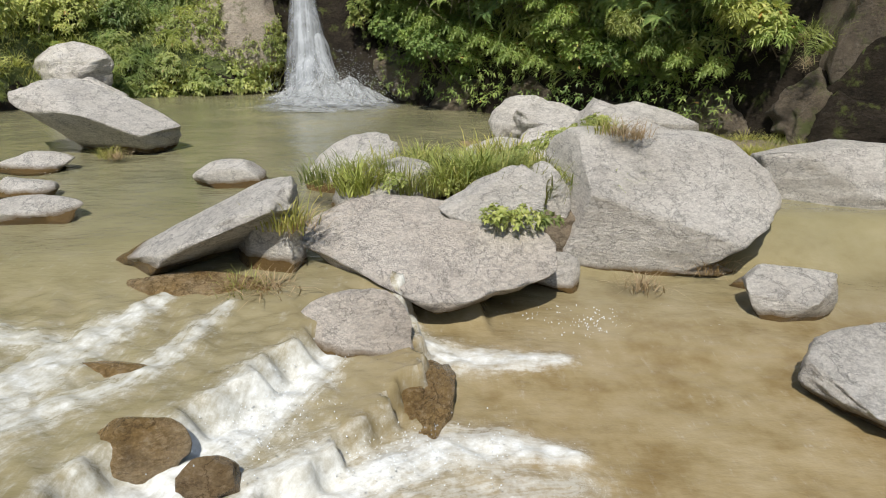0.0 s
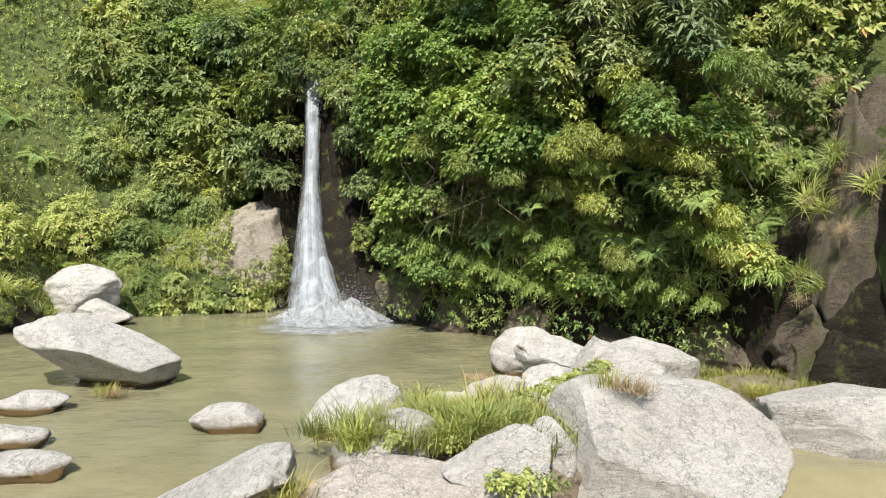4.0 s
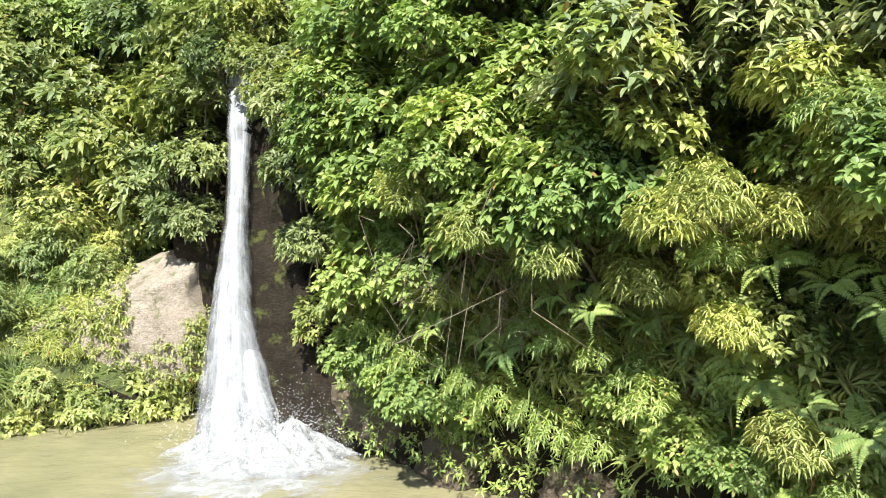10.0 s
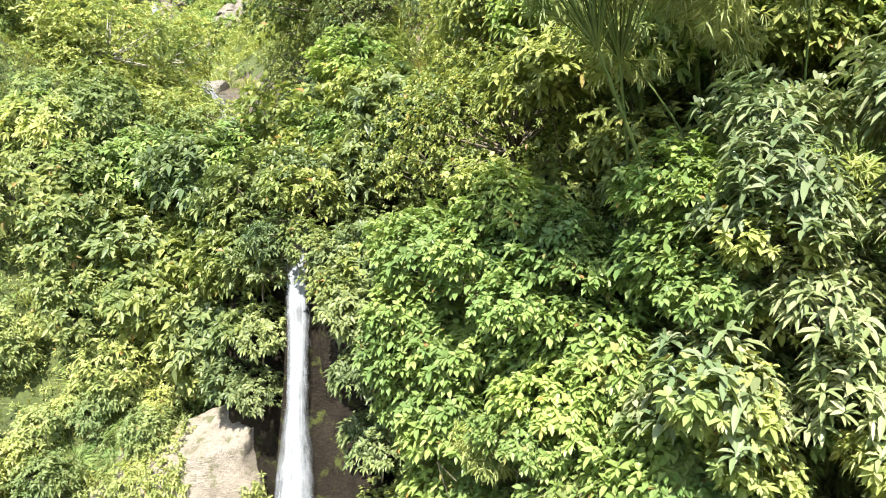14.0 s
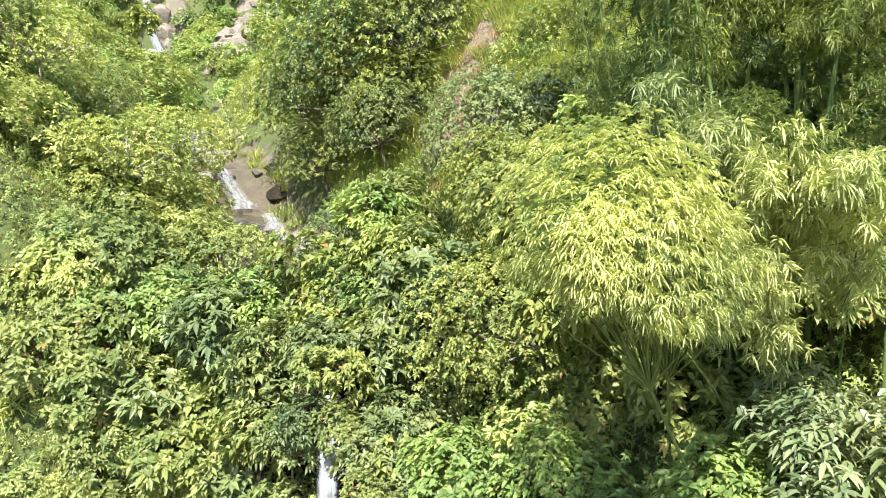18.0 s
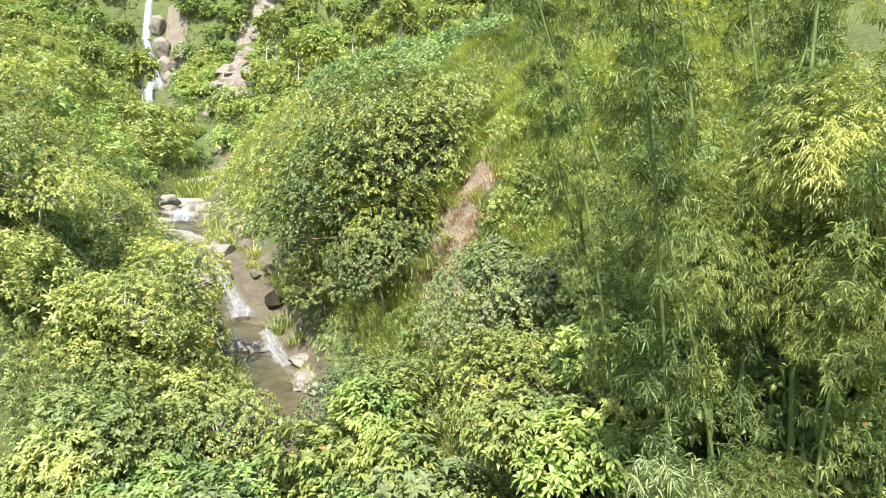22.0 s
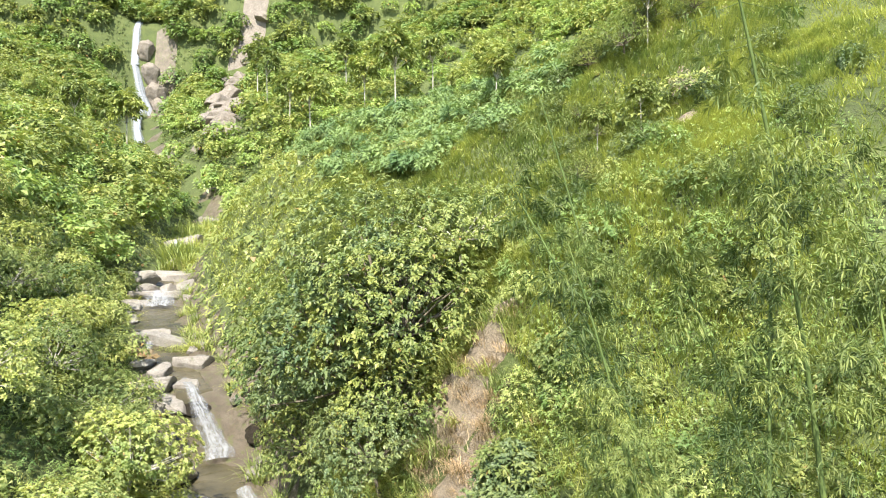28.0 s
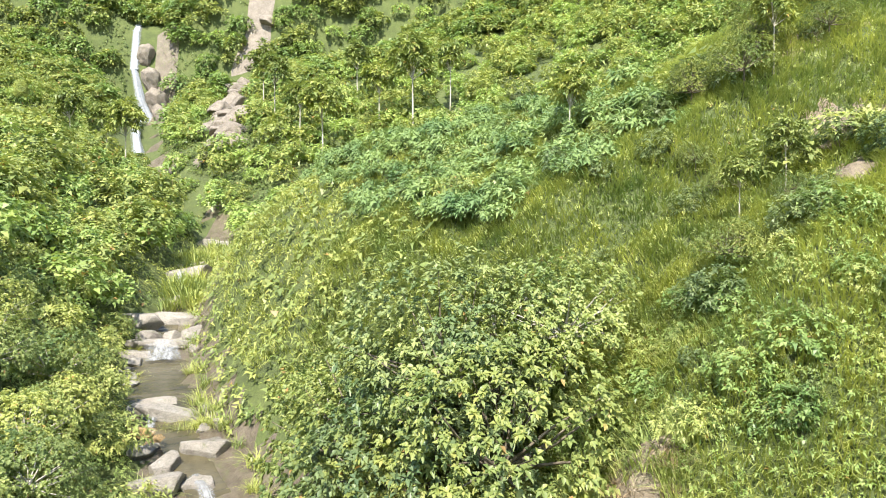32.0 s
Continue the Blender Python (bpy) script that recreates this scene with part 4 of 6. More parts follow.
def bamboo(name, label, seed, height, arch, count, mat, L=0.2, W=0.026, thick=0.04, first=0.15, reach=0.9, per=7):
    """A bamboo culm that arches over, with side twigs of narrow hanging leaves."""
    r = np.random.default_rng(seed)
    u = np.linspace(0, 1, 22)
    line = np.stack([arch * u**2.2, 0.15 * np.sin(u * 2.5), height * (u - 0.12 * (arch / height) * u**3)], 1)
    ob = tagged(new(name), label, "bamboo")
    nodes = np.sort(np.concatenate([u, u[1:-1] - 0.006, u[1:-1] + 0.006]))
    stem = np.stack([np.interp(nodes, u, line[:, k]) for k in range(3)], 1)
    swell = np.where(np.min(np.abs(nodes[:, None] - u[None, 1:-1]), axis=1) < 0.001, 1.25, 1.0)
    part("culm", np_mesh("culm", *tube(stem, (thick * (1 - 0.85 * nodes) + 0.004) * swell, 7), CULM), ob)
    branches = max(14, count // 13)
    s = first + (1 - first) * r.random(branches) ** 0.85
    at = np.stack([np.interp(s, u, line[:, k]) for k in range(3)], 1)
    out = unit(r.normal(size=(branches, 3)) * (1, 1, 0.3) + (0, 0, 0.12))
    far = (reach * (0.4 + 0.6 * r.random(branches)) * (1.1 - 0.45 * s))[:, None]
    ends = at + out * far + np.array([0, 0, -0.25]) * far**2
    which, share = r.integers(branches, size=count), (0.25 + 0.75 * r.random(count) ** 0.6)[:, None]
    out, far = out[which], far[which] * share
    tips = at[which] + out * far + np.array([0, 0, -0.25]) * far**2 + 0.09 * r.normal(size=(count, 3))
    axis = unit(out + np.array([0, 0, -0.55]) + 0.35 * r.normal(size=out.shape))
    part("foliage", np_mesh("foliage", *whorls(r, tips, axis, per, L, W, 0.75, 0.45, False, 0.15), mat), ob)
    twigs = [tube([at[k], ends[k]], [0.006, 0.003], 5) for k in range(min(branches, 60))]
    tagged(part("twig_spray", np_mesh("twig_spray", *joined(twigs), CULM), ob), kind="stuff")
    return ob


def blades(r, foot, lean, L, W, bend, mat_name, mat, segs=3):
    """Grass blades: narrow strips that bend over under their weight."""
    n = len(foot)
    side = unit(np.cross(lean, [0, 0, 1.0]) + 1e-3)
    rows = []
    for k in range(segs + 1):
        u = k / segs
        c = foot + (np.array([0, 0, 1.0]) * (u - bend[:, None] * u**2.3 * 0.75) + lean * (0.15 * u + bend[:, None] * u**1.8)) * L[:, None]
        w = (W * (1 - u**1.6) * 0.5 + 0.0008)[:, None]
        rows += [c - side * w, c + side * w]
    v = np.stack(rows, 1).reshape(-1, 3)
    o = np.arange(n)[:, None] * (2 * segs + 2)
    return v, np.concatenate([o + [2 * k, 2 * k + 1, 2 * k + 3, 2 * k + 2] for k in range(segs)])


def tuft(name, label, seed, count, L, W, spread, mat, category="grass", bend=0.55):
    r = np.random.default_rng(seed)
    foot = np.concatenate([r.normal(size=(count, 2)) * spread, np.zeros((count, 1)) - 0.03], 1)
    lean = unit(np.concatenate([foot[:, :2] / max(spread, 0.01) * 0.6 + r.normal(size=(count, 2)), np.zeros((count, 1))], 1))
    b = bend * (0.3 + r.random(count))
    return tagged(new(name, np_mesh(name, *blades(r, foot, lean, L * (0.45 + 0.6 * r.random(count)), W * (0.7 + 0.6 * r.random(count)), b, name, mat), mat)), label, category)


def fern(name, label, seed, fronds, L, mat):
    """A fern: arching fronds with paired leaflets that shrink towards the tip."""
    r = np.random.default_rng(seed)
    ob = tagged(new(name), label, "fern")
    for k in range(fronds):
        a = k * 2.4 + r.random()
        out = np.array([math.cos(a), math.sin(a), 0])
        u = np.linspace(0.12, 1, 20)
        ln = L * (0.7 + 0.5 * r.random())
        c = out * (u * 0.85 * ln)[:, None] + np.array([0, 0, 1.0]) * (ln * (0.75 * u - 0.85 * u**2.2))[:, None]
        s = np.array([-out[1], out[0], 0])
        w = ln * 0.23 * np.sin(np.clip(u * 1.15, 0, 1) * 3.0) ** 0.7 * (1.05 - u * 0.75)
        base = np.concatenate([c, c])
        along = np.concatenate([np.tile(s, (20, 1)), np.tile(-s, (20, 1))]) + out * 0.35
        v, f = leaf_arrays(base, along, np.tile([0, 0, 1.0], (40, 1)), np.concatenate([w, w]) + 0.01, np.full(40, ln * 0.055), 0.2, 0.1)
        tagged(part("frond", np_mesh("frond", v, f, mat), ob), kind="stuff")
    return ob


def planted(ob, x, y, z=None, scale=1.0, turn=0.0, lean=0.0, sink=0.0, squash=1.0):
    """Sets out a copy of a plant on the ground, leaning out from the slope."""
    h = float(land(x, y)) if z is None else z
    n = slope_normal(np.array([float(x)]), np.array([float(y)]))[0]
    up = Vector((n[0] * lean, n[1] * lean, 1.0)).normalized()
    q = Vector((0, 0, 1)).rotation_difference(up).to_matrix().to_4x4()
    return copy_thing(ob, Matrix.Translation((x, y, h - sink)) @ q @ pose(0, 0, 0, 0, 0, turn) @ Matrix.Diagonal((scale, scale, scale * squash, 1)))


# one of each kind; copies stand on the slopes, and the first of each is set out too
SHRUB_DARK = [bush("shrub", "dark green broad-leaved shrub on the valley slope", 101 + k, (1.3, 1.25, 1.1), 190, 7, 0.24, 0.10, LEAF_DARK, limbs=12) for k in range(3)]
SHRUB_MID = [bush("shrub", "fresh green leafy shrub on the valley slope", 111 + k, (1.25, 1.3, 1.15), 200, 7, 0.21, 0.10, LEAF_MID, limbs=12) for k in range(4)]
SHRUB_LIGHT = [bush("shrub", "sunlit yellow-green shrub on the valley slope", 121 + k, (1.15, 1.15, 0.95), 190, 7, 0.2, 0.075, LEAF_LIGHT, limbs=10) for k in range(3)]
SHRUB_NEAR = [bush("shrub", "leafy green shrub overhanging the cliff by the waterfall", 131 + k, (1.15, 1.15, 1.0), 300, 7, 0.165, 0.088, LEAF_FRESH, rich=True, limbs=16, droop=0.35) for k in range(3)]
BIGLEAF_OUT = [bush("broadleaf_plant", "glossy big-leaved shrub hanging out from the cliff", 143 + k, (1.2, 1.2, 1.1), 150, 6, 0.27, 0.085, LEAF_BIG, rich=True, stem=1.2, aside=1.6, limbs=22, droop=0.4, fill=0.45) for k in range(2)]
BIGLEAF = [bush("broadleaf_plant", "glossy big-leaved shrub on the cliff", 141 + k, (1.2, 1.2, 1.1), 120, 6, 0.27, 0.085, LEAF_BIG, rich=True, stem=1.5, limbs=22, droop=0.4, fill=0.45) for k in range(2)]
SHRUB_OUT = [bush("shrub", "leafy green shrub overhanging the pool from the cliff", 134 + k, (1.15, 1.15, 1.0), 230, 7, 0.185, 0.10, LEAF_FRESH, rich=True, stem=1.2, aside=1.6, limbs=16, droop=0.35) for k in range(3)]
SHRUB_PALE = [bush("shrub", "pale yellow-leaved shrub among the greenery of the cliff", 138 + k, (0.9, 0.9, 0.8), 130, 7, 0.19, 0.10, LEAF_LIGHT, rich=True, stem=1.2, aside=1.6, limbs=16, droop=0.35, fill=0.4) for k in range(2)]
SHRUB_LIP = [bush("shrub", "dense green broad-leaved shrub crowning the lip of the fall", 171 + k, (1.5, 1.5, 1.25), 330, 7, 0.24, 0.105, (LEAF_FRESH, LEAF_FRESH, LEAF_MID)[k], rich=True, stem=1.2, limbs=16, droop=0.35) for k in range(3)]
CANE_OUT = [bush("cane", "narrow-leaved cane plant hanging from the cliff", 148 + k, (0.85, 0.85, 0.7), 110, 8, 0.19, 0.034, (LEAF_FRESH, LEAF_LIGHT)[k], limbs=10, droop=0.55, stem=1.2, aside=1.6, thick=0.012, category="plant", low=-0.2) for k in range(2)]
CANE = [bush("cane", "narrow-leaved cane plant on the cliff", 145 + k, (0.85, 0.85, 0.7), 60, 9, 0.27, 0.03, (LEAF_FRESH, LEAF_LIGHT)[k], limbs=10, droop=0.45, stem=0.25, thick=0.012, category="plant", low=-0.2) for k in range(2)]
TREE_MID = [bush("tree", "green broad-leaved tree above the stream", 151 + k, (2.6, 2.6, 2.3), 1050, 7, 0.14, 0.08, LEAF_MID if k else LEAF_DARK, stem=1.4, limbs=26, thick=0.09, category="tree", lumps=12) for k in range(3)]
TREE_PALE = [bush("tree", "pale yellow-green tree with large leaves", 161 + k, (2.4, 2.4, 2.1), 850, 7, 0.145, 0.095, LEAF_LIGHT, bark=BARK_PALE, stem=1.2, limbs=26, thick=0.08, category="tree", lumps=11) for k in range(2)]
TALL_FAR = [bush("tree", "tall slender tree with a pale trunk on the far hill", 181 + k, (3.0, 3.0, 3.4), 150, 7, 0.8, 0.35, LEAF_MID, bark=BARK_PALE, stem=7.5, limbs=12, thick=0.13, category="tree", low=-0.6, fill=0.5) for k in range(2)]
BUSH_FAR = [bush("shrub", "low green scrub on the far slope", 191 + k, (1.9, 1.9, 1.1), 150, 7, 0.5, 0.24, (LEAF_LIGHT, LEAF_MID)[k], stem=0.2, limbs=5, thick=0.05) for k in range(2)]
BAMBOO = [bamboo("bamboo", "green bamboo culm with hanging narrow leaves", 211 + k, 9.5 + k, 1.6 + 0.8 * k, 620, (LEAF_BAMBOO, LEAF_DEEP, LEAF_DEEP)[k], L=0.13, W=0.02, per=7) for k in range(3)]
BAMBOO_TALL = [bamboo("bamboo", "very tall green bamboo culm with feathery leaf sprays", 216 + k, 17.5 + k, 1.2 + 1.2 * k, 1500, (LEAF_DEEP, LEAF_BAMBOO)[k], L=0.13, W=0.02, thick=0.07, first=0.22, reach=1.6, per=7) for k in range(2)]
BAMBOO_ARCH = [bamboo("bamboo", "arching yellow-green bamboo with drooping leaf sprays", 221 + k, 5.2 + 0.5 * k, 2.6 + 0.5 * k, 520, LEAF_YELLOW, L=0.15, W=0.021, thick=0.02, reach=0.95, per=9, first=0.7) for k in range(3)]
BAMBOO_CROWN = [bush("bamboo", "arching clump of pale yellow-green bamboo with a dense drooping crown", 225 + k, (1.55, 1.45, 1.75), 1900, 8, 0.13, 0.019, (LEAF_YELLOW, LEAF_BAMBOO)[k], bark=CULM, stem=5.2, aside=4.2, limbs=40, thick=0.035, droop=0.6, category="bamboo", lumps=10, fill=0.5, low=-0.8, spread=0.7) for k in range(2)]
FERN = [fern("fern", "arching green fern on the damp cliff", 231 + k, 9, 0.75 + 0.2 * k, LEAF_FRESH) for k in range(2)]
SEDGE = tuft("grass_clump", "tall clump of pale grass in the stream bed", 243, 120, 1.2, 0.05, 0.3, GRASS_GREEN, bend=0.6)
REED = [tuft("grass_clump", "clump of long arching grass blades on the cliff", 241 + k, 70, 0.95, 0.035, 0.14, LEAF_LIGHT if k else GRASS_GREEN, bend=0.75) for k in range(2)]
TUFT = [tuft("grass_tuft", "tuft of fresh green grass among the rocks", 251 + k, 110, 0.42, 0.012, 0.12, GRASS) for k in range(2)]
DRYTUFT = [tuft("dry_grass_tuft", "tuft of straw-coloured dry grass on the rock", 261, 90, 0.4, 0.01, 0.1, DRY, bend=0.95)]
PROTOTYPES = [o for kind in (BAMBOO_CROWN, BIGLEAF_OUT, SHRUB_OUT, SHRUB_PALE, SHRUB_LIP, CANE_OUT, SHRUB_DARK, SHRUB_MID, SHRUB_LIGHT, SHRUB_NEAR, BIGLEAF, CANE, TREE_MID, TREE_PALE, TALL_FAR, BUSH_FAR, BAMBOO, BAMBOO_TALL, BAMBOO_ARCH, FERN, REED, TUFT, DRYTUFT, [SEDGE]) for o in kind]


def some(r, kinds, x, y, lo=0.8, hi=1.25, lean=0.8, sink=0.1, **more):
    return planted(kinds[r.integers(len(kinds))], x, y, scale=lo + (hi - lo) * r.random(), turn=360 * r.random(), lean=lean, sink=sink, **more)


def scatter(seed, kinds, count, box, gap, test, lo=0.8, hi=1.25, lean=0.8, sink=0.15):
    """Plants spread at random over a stretch of the plan, a gap apart, where test allows it."""
    r = np.random.default_rng(seed)
    x0, x1, y0, y1 = box
    kept = np.zeros((0, 3))
    for _ in range(count * 6):
        if len(kept) >= count:
            break
        x, y = x0 + (x1 - x0) * r.random(), y0 + (y1 - y0) * r.random()
        if not test(x, y):
            continue
        p = np.array([x, y, float(land(x, y))])
        if len(kept) and np.min(np.linalg.norm(kept - p, axis=1)) < gap:
            continue
        kept = np.vstack([kept, p])
        some(r, kinds, x, y, lo, hi, lean, sink)


def right_of(x, y, near=0.0, far=1e9):
    d = float(edge_distance(np.array(x), np.array(y), RIGHT_EDGE))
    if (-2.9 < x < 1.2 and 38.2 < y < 41.4) or (-2.6 < x < 0.2 and 36.4 < y < 38.4) or (x > 6.0 and 10 < y < 15.6 and d < 2.2):
        return False
    d = float(edge_distance(np.array(x), np.array(y), RIGHT_EDGE))
    return x > run(RIGHT_EDGE, y) and near <= d <= far


def left_of(x, y, near=0.0, far=1e9):
    if -9.7 < x < -4.4 and 24 < y < 28.4:
        return False
    d = float(edge_distance(np.array(x), np.array(y), LEFT_EDGE))
    return x < run(LEFT_EDGE, y) and near <= d <= far


# the green wall on the waterfall's right bank
scatter(1, SHRUB_MID + SHRUB_LIGHT[:1], 30, (-3, 12, 11, 28), 0.95, lambda x, y: right_of(x, y, 0.9, 7))

scatter(3, BIGLEAF, 5, (3.6, 9, 13.5, 20), 0.9, lambda x, y: right_of(x, y, 1.0, 3.5), 0.8, 1.2, 1.0)
scatter(4, FERN, 120, (-2, 11, 8, 23), 0.45, lambda x, y: right_of(x, y, 0.22, 2.2), 0.8, 1.5, 1.5, 0.0)
scatter(24, CANE, 90, (-1, 11, 8, 22), 0.55, lambda x, y: right_of(x, y, 0.4, 2.8), 0.8, 1.5, 1.3, 0.0)
scatter(5, REED, 90, (-2, 11, 8, 23), 0.4, lambda x, y: right_of(x, y, 0.25, 1.8), 0.6, 1.2, 1.4, 0.0)
scatter(25, SHRUB_LIGHT, 20, (3, 12, 8, 20), 0.9, lambda x, y: right_of(x, y, 1.0, 4.5), 0.6, 1.0, 1.0)
scatter(26, SHRUB_NEAR + CANE[1:], 24, (3.4, 10, 9, 18.5), 0.7, lambda x, y: right_of(x, y, 0.5, 2.2), 0.45, 0.75, 1.6)

# the left bank
scatter(6, SHRUB_LIGHT, 26, (-22, -6, 8, 31), 1.0, lambda x, y: left_of(x, y, 0.4, 9), 0.6, 1.1)
scatter(7, SHRUB_MID + SHRUB_LIGHT, 22, (-14, -4.5, 28.6, 33), 1.0, lambda x, y: left_of(x, y, 0.5, 7), 0.9, 1.3)
scatter(27, SHRUB_LIGHT[:1] + CANE[1:] + REED, 50, (-13.5, -8.6, 23.8, 29), 0.5, lambda x, y: x < run(LEFT_EDGE, y) - 0.2, 0.45, 0.85, 0.6, 0.05)
scatter(9, REED + FERN, 60, (-20, -6, 10, 30), 0.6, lambda x, y: left_of(x, y, 0.3, 6), 0.7, 1.2, 0.8, 0.0)
scatter(29, REED + CANE[1:], 40, (-13, -6, 17, 27), 0.35, lambda x, y: left_of(x, y, -0.1, 0.9), 0.5, 0.9, 0.8, 0.0)
# above the fall, both banks of the upper stream
scatter(10, TREE_MID[:1] + SHRUB_DARK, 18, (-8, 4, 27, 38), 1.5, lambda x, y: right_of(x, y, 0.6, 7), 0.7, 1.1)
scatter(12, TREE_MID, 7, (-11, -3, 40, 50), 2.0, lambda x, y: right_of(x, y, 1.2, 12), 0.8, 1.15, 0.3)
scatter(13, TREE_PALE, 18, (-32, -10, 34, 62), 2.6, lambda x, y: left_of(x, y, 1.5, 16), 0.7, 1.1, 0.3)
# bamboo
for k, (x, y, s, turn) in enumerate(((3.6, 21.9, 1.3, 200), (4.2, 22.9, 1.4, 20), (2.7, 22.4, 1.3, 250), (4.9, 21.6, 1.25, 300), (5.6, 23.5, 1.35, 80), (3.3, 24.2, 1.3, 140), (6.4, 21.8, 1.2, 340), (5.6, 20.4, 1.2, 270), (7.2, 24.0, 1.25, 10), (4.5, 25.2, 1.3, 170), (2.4, 25.4, 1.15, 110), (7.0, 19.4, 1.1, 220))):
    planted(BAMBOO[k % 3], x, y, scale=s, turn=turn, lean=0.1)
for k, (x, y, s, turn) in enumerate(((2.6, 22.7, 1.0, 60), (3.9, 23.6, 0.97, 200), (5.3, 23.0, 1.0, 330), (2.3, 24.6, 0.78, 160), (6.3, 24.6, 1.0, 20), (2.2, 27.0, 0.85, 190))):
    planted(BAMBOO_TALL[k % 2], x, y, scale=s, turn=turn, lean=0.05)
for k, (x, y, z, s) in enumerate(((1.2, 23.0, 11.5, 1.0), (2.6, 22.6, 12.0, 1.0), (4.0, 22.2, 12.4, 1.0), (5.4, 21.6, 12.2, 1.05), (6.6, 21.0, 12.6, 1.0), (1.8, 25.0, 13.6, 1.05), (3.6, 24.8, 14.6, 1.1), (5.6, 24.2, 14.8, 1.1), (7.2, 23.4, 15.0, 1.0), (0.4, 26.4, 13.8, 1.0), (2.6, 27.0, 15.6, 1.0), (4.8, 26.6, 16.4, 1.1), (6.8, 26.0, 16.6, 1.0), (7.4, 19.2, 12.0, 1.0))):
    planted(SHRUB_LIP[(2, 1, 0)[k % 3]], x, y, z=z - 1.5 * s, scale=s, turn=61 * k, lean=0.3)
for k, (x, y, z, size, kind, turn) in enumerate(((0.0, 16.7, 13.0, 1.0, 0, 229), (0.9, 17.3, 12.6, 0.8, 0, 250), (5.4, 21.6, 20.0, 1.25, 0, 215), (3.4, 23.0, 18.2, 1.1, 1, 240), (6.2, 22.0, 17.6, 1.2, 1, 200), (3.0, 19.6, 14.0, 0.8, 1, 225))):
    a = radians(turn)
    foot = Vector((x, y, z)) - Vector((4.2 * math.cos(a), 4.2 * math.sin(a), 6.3)) * size
    copy_thing(BAMBOO_CROWN[kind], Matrix.Translation(foot) @ pose(0, 0, 0, 0, 0, turn) @ Matrix.Scale(size, 4))
for k in range(7):
    a = k * 2.4
    planted(BAMBOO_ARCH[k % 3], 4.2 + 0.4 * math.cos(a), 20.6 + 0.4 * math.sin(a), scale=1.1 + 0.3 * ((k * 0.618) % 1), turn=225 + 80 * (((k * 0.7549) % 1) - 0.5), lean=0.0)
# leafy shrubs rooted in the cliff whose crowns reach out over the pool
def reaching(ob, crown, out, size):
    """Sets out a shrub rooted in the cliff so that its crown, which leans out, comes to that place."""
    turn = math.degrees(math.atan2(out[1], out[0]))
    foot = Vector(crown) - Vector((1.6 * out[0], 1.6 * out[1], 1.5)) * size
    return copy_thing(ob, Matrix.Translation(foot) @ pose(0, 0, 0, 0, 0, turn) @ Matrix.Scale(size, 4))


def wall_point(x, z, r):
    """A place on the front of the green wall above the pool's edge, and the way out from it."""
    t = np.array(RIGHT_EDGE)[::-1]
    y = float(np.interp(x, t[:, 1], t[:, 0])) if x > -3.2 else 25.5
    e = 0.4
    dy = (float(np.interp(x + e, t[:, 1], t[:, 0])) - float(np.interp(x - e, t[:, 1], t[:, 0]))) / (2 * e)
    out = Vector((dy, -1.0)).normalized() if dy < 0 else Vector((-0.7, -0.7))
    over = float(np.interp(z, (1.5, 3, 5, 7, 9, 11, 13), (0.0, 0.25, 0.75, 1.1, 0.6, -0.2, -1.0))) * (1.0 if x > 0 else 0.45) + 0.4 * r.normal()
    return (x + out.x * over, y + out.y * over, z), out


r_wall = np.random.default_rng(91)
for k in range(70):
    x, z = -1.4 + 5.2 * ((k * 0.618) % 1), 3.2 + 6.4 * ((k * 0.7549) % 1)
    if z < 4.6 and x > 0.6:
        z += 1.6
    at, out = wall_point(x, z, r_wall)
    reaching(SHRUB_OUT[k % 3] if k % 7 else SHRUB_PALE[k % 2], at, out, 0.75 + 0.35 * r_wall.random())
for k in range(17):
    at, out = wall_point(3.3 + 2.6 * ((k * 0.618) % 1), 6.7 + 4.6 * ((k * 0.7549) % 1), r_wall)
    reaching(BIGLEAF_OUT[k % 2], at, out, 0.8 + 0.3 * r_wall.random())
for k in range(34):
    at, out = wall_point(3.6 + 3.2 * ((k * 0.618) % 1), 2.2 + 4.6 * ((k * 0.7549) % 1), r_wall)
    at = (at[0] + 0.35 * out[0], at[1] + 0.35 * out[1], at[2])
    reaching((CANE_OUT[1], SHRUB_PALE[k % 2], CANE_OUT[0])[k % 3], at, out, 0.55 + 0.3 * r_wall.random())
for k in range(90):
    at, out = wall_point(-0.8 + 7.2 * ((k * 0.618) % 1), 1.5 + 4.2 * ((k * 0.7549) % 1), r_wall)
    at = (at[0] + 0.45 * out[0], at[1] + 0.45 * out[1], at[2])
    if k % 4 == 3:
        up = Vector((0.9 * out[0], 0.9 * out[1], 1.0)).normalized()
        q = Vector((0, 0, 1)).rotation_difference(up).to_matrix().to_4x4()
        copy_thing(FERN[k % 2], Matrix.Translation(at) @ q @ pose(0, 0, 0, 0, 0, 50 * k) @ Matrix.Scale(0.5 + 0.25 * r_wall.random(), 4))
    else:
        reaching((CANE_OUT[k % 2], SHRUB_OUT[k % 3], CANE_OUT[1])[k % 4], at, out, 0.5 + 0.3 * r_wall.random())
for k, (x, y, s) in enumerate(((0.6, 24.8, 0.95), (-0.9, 26.8, 0.95), (1.9, 27.0, 0.95), (-2.2, 29.2, 0.9), (0.6, 29.6, 0.9))):
    planted(TREE_MID[1 + k % 2], x, y, scale=s, turn=83 * k, lean=0.2)
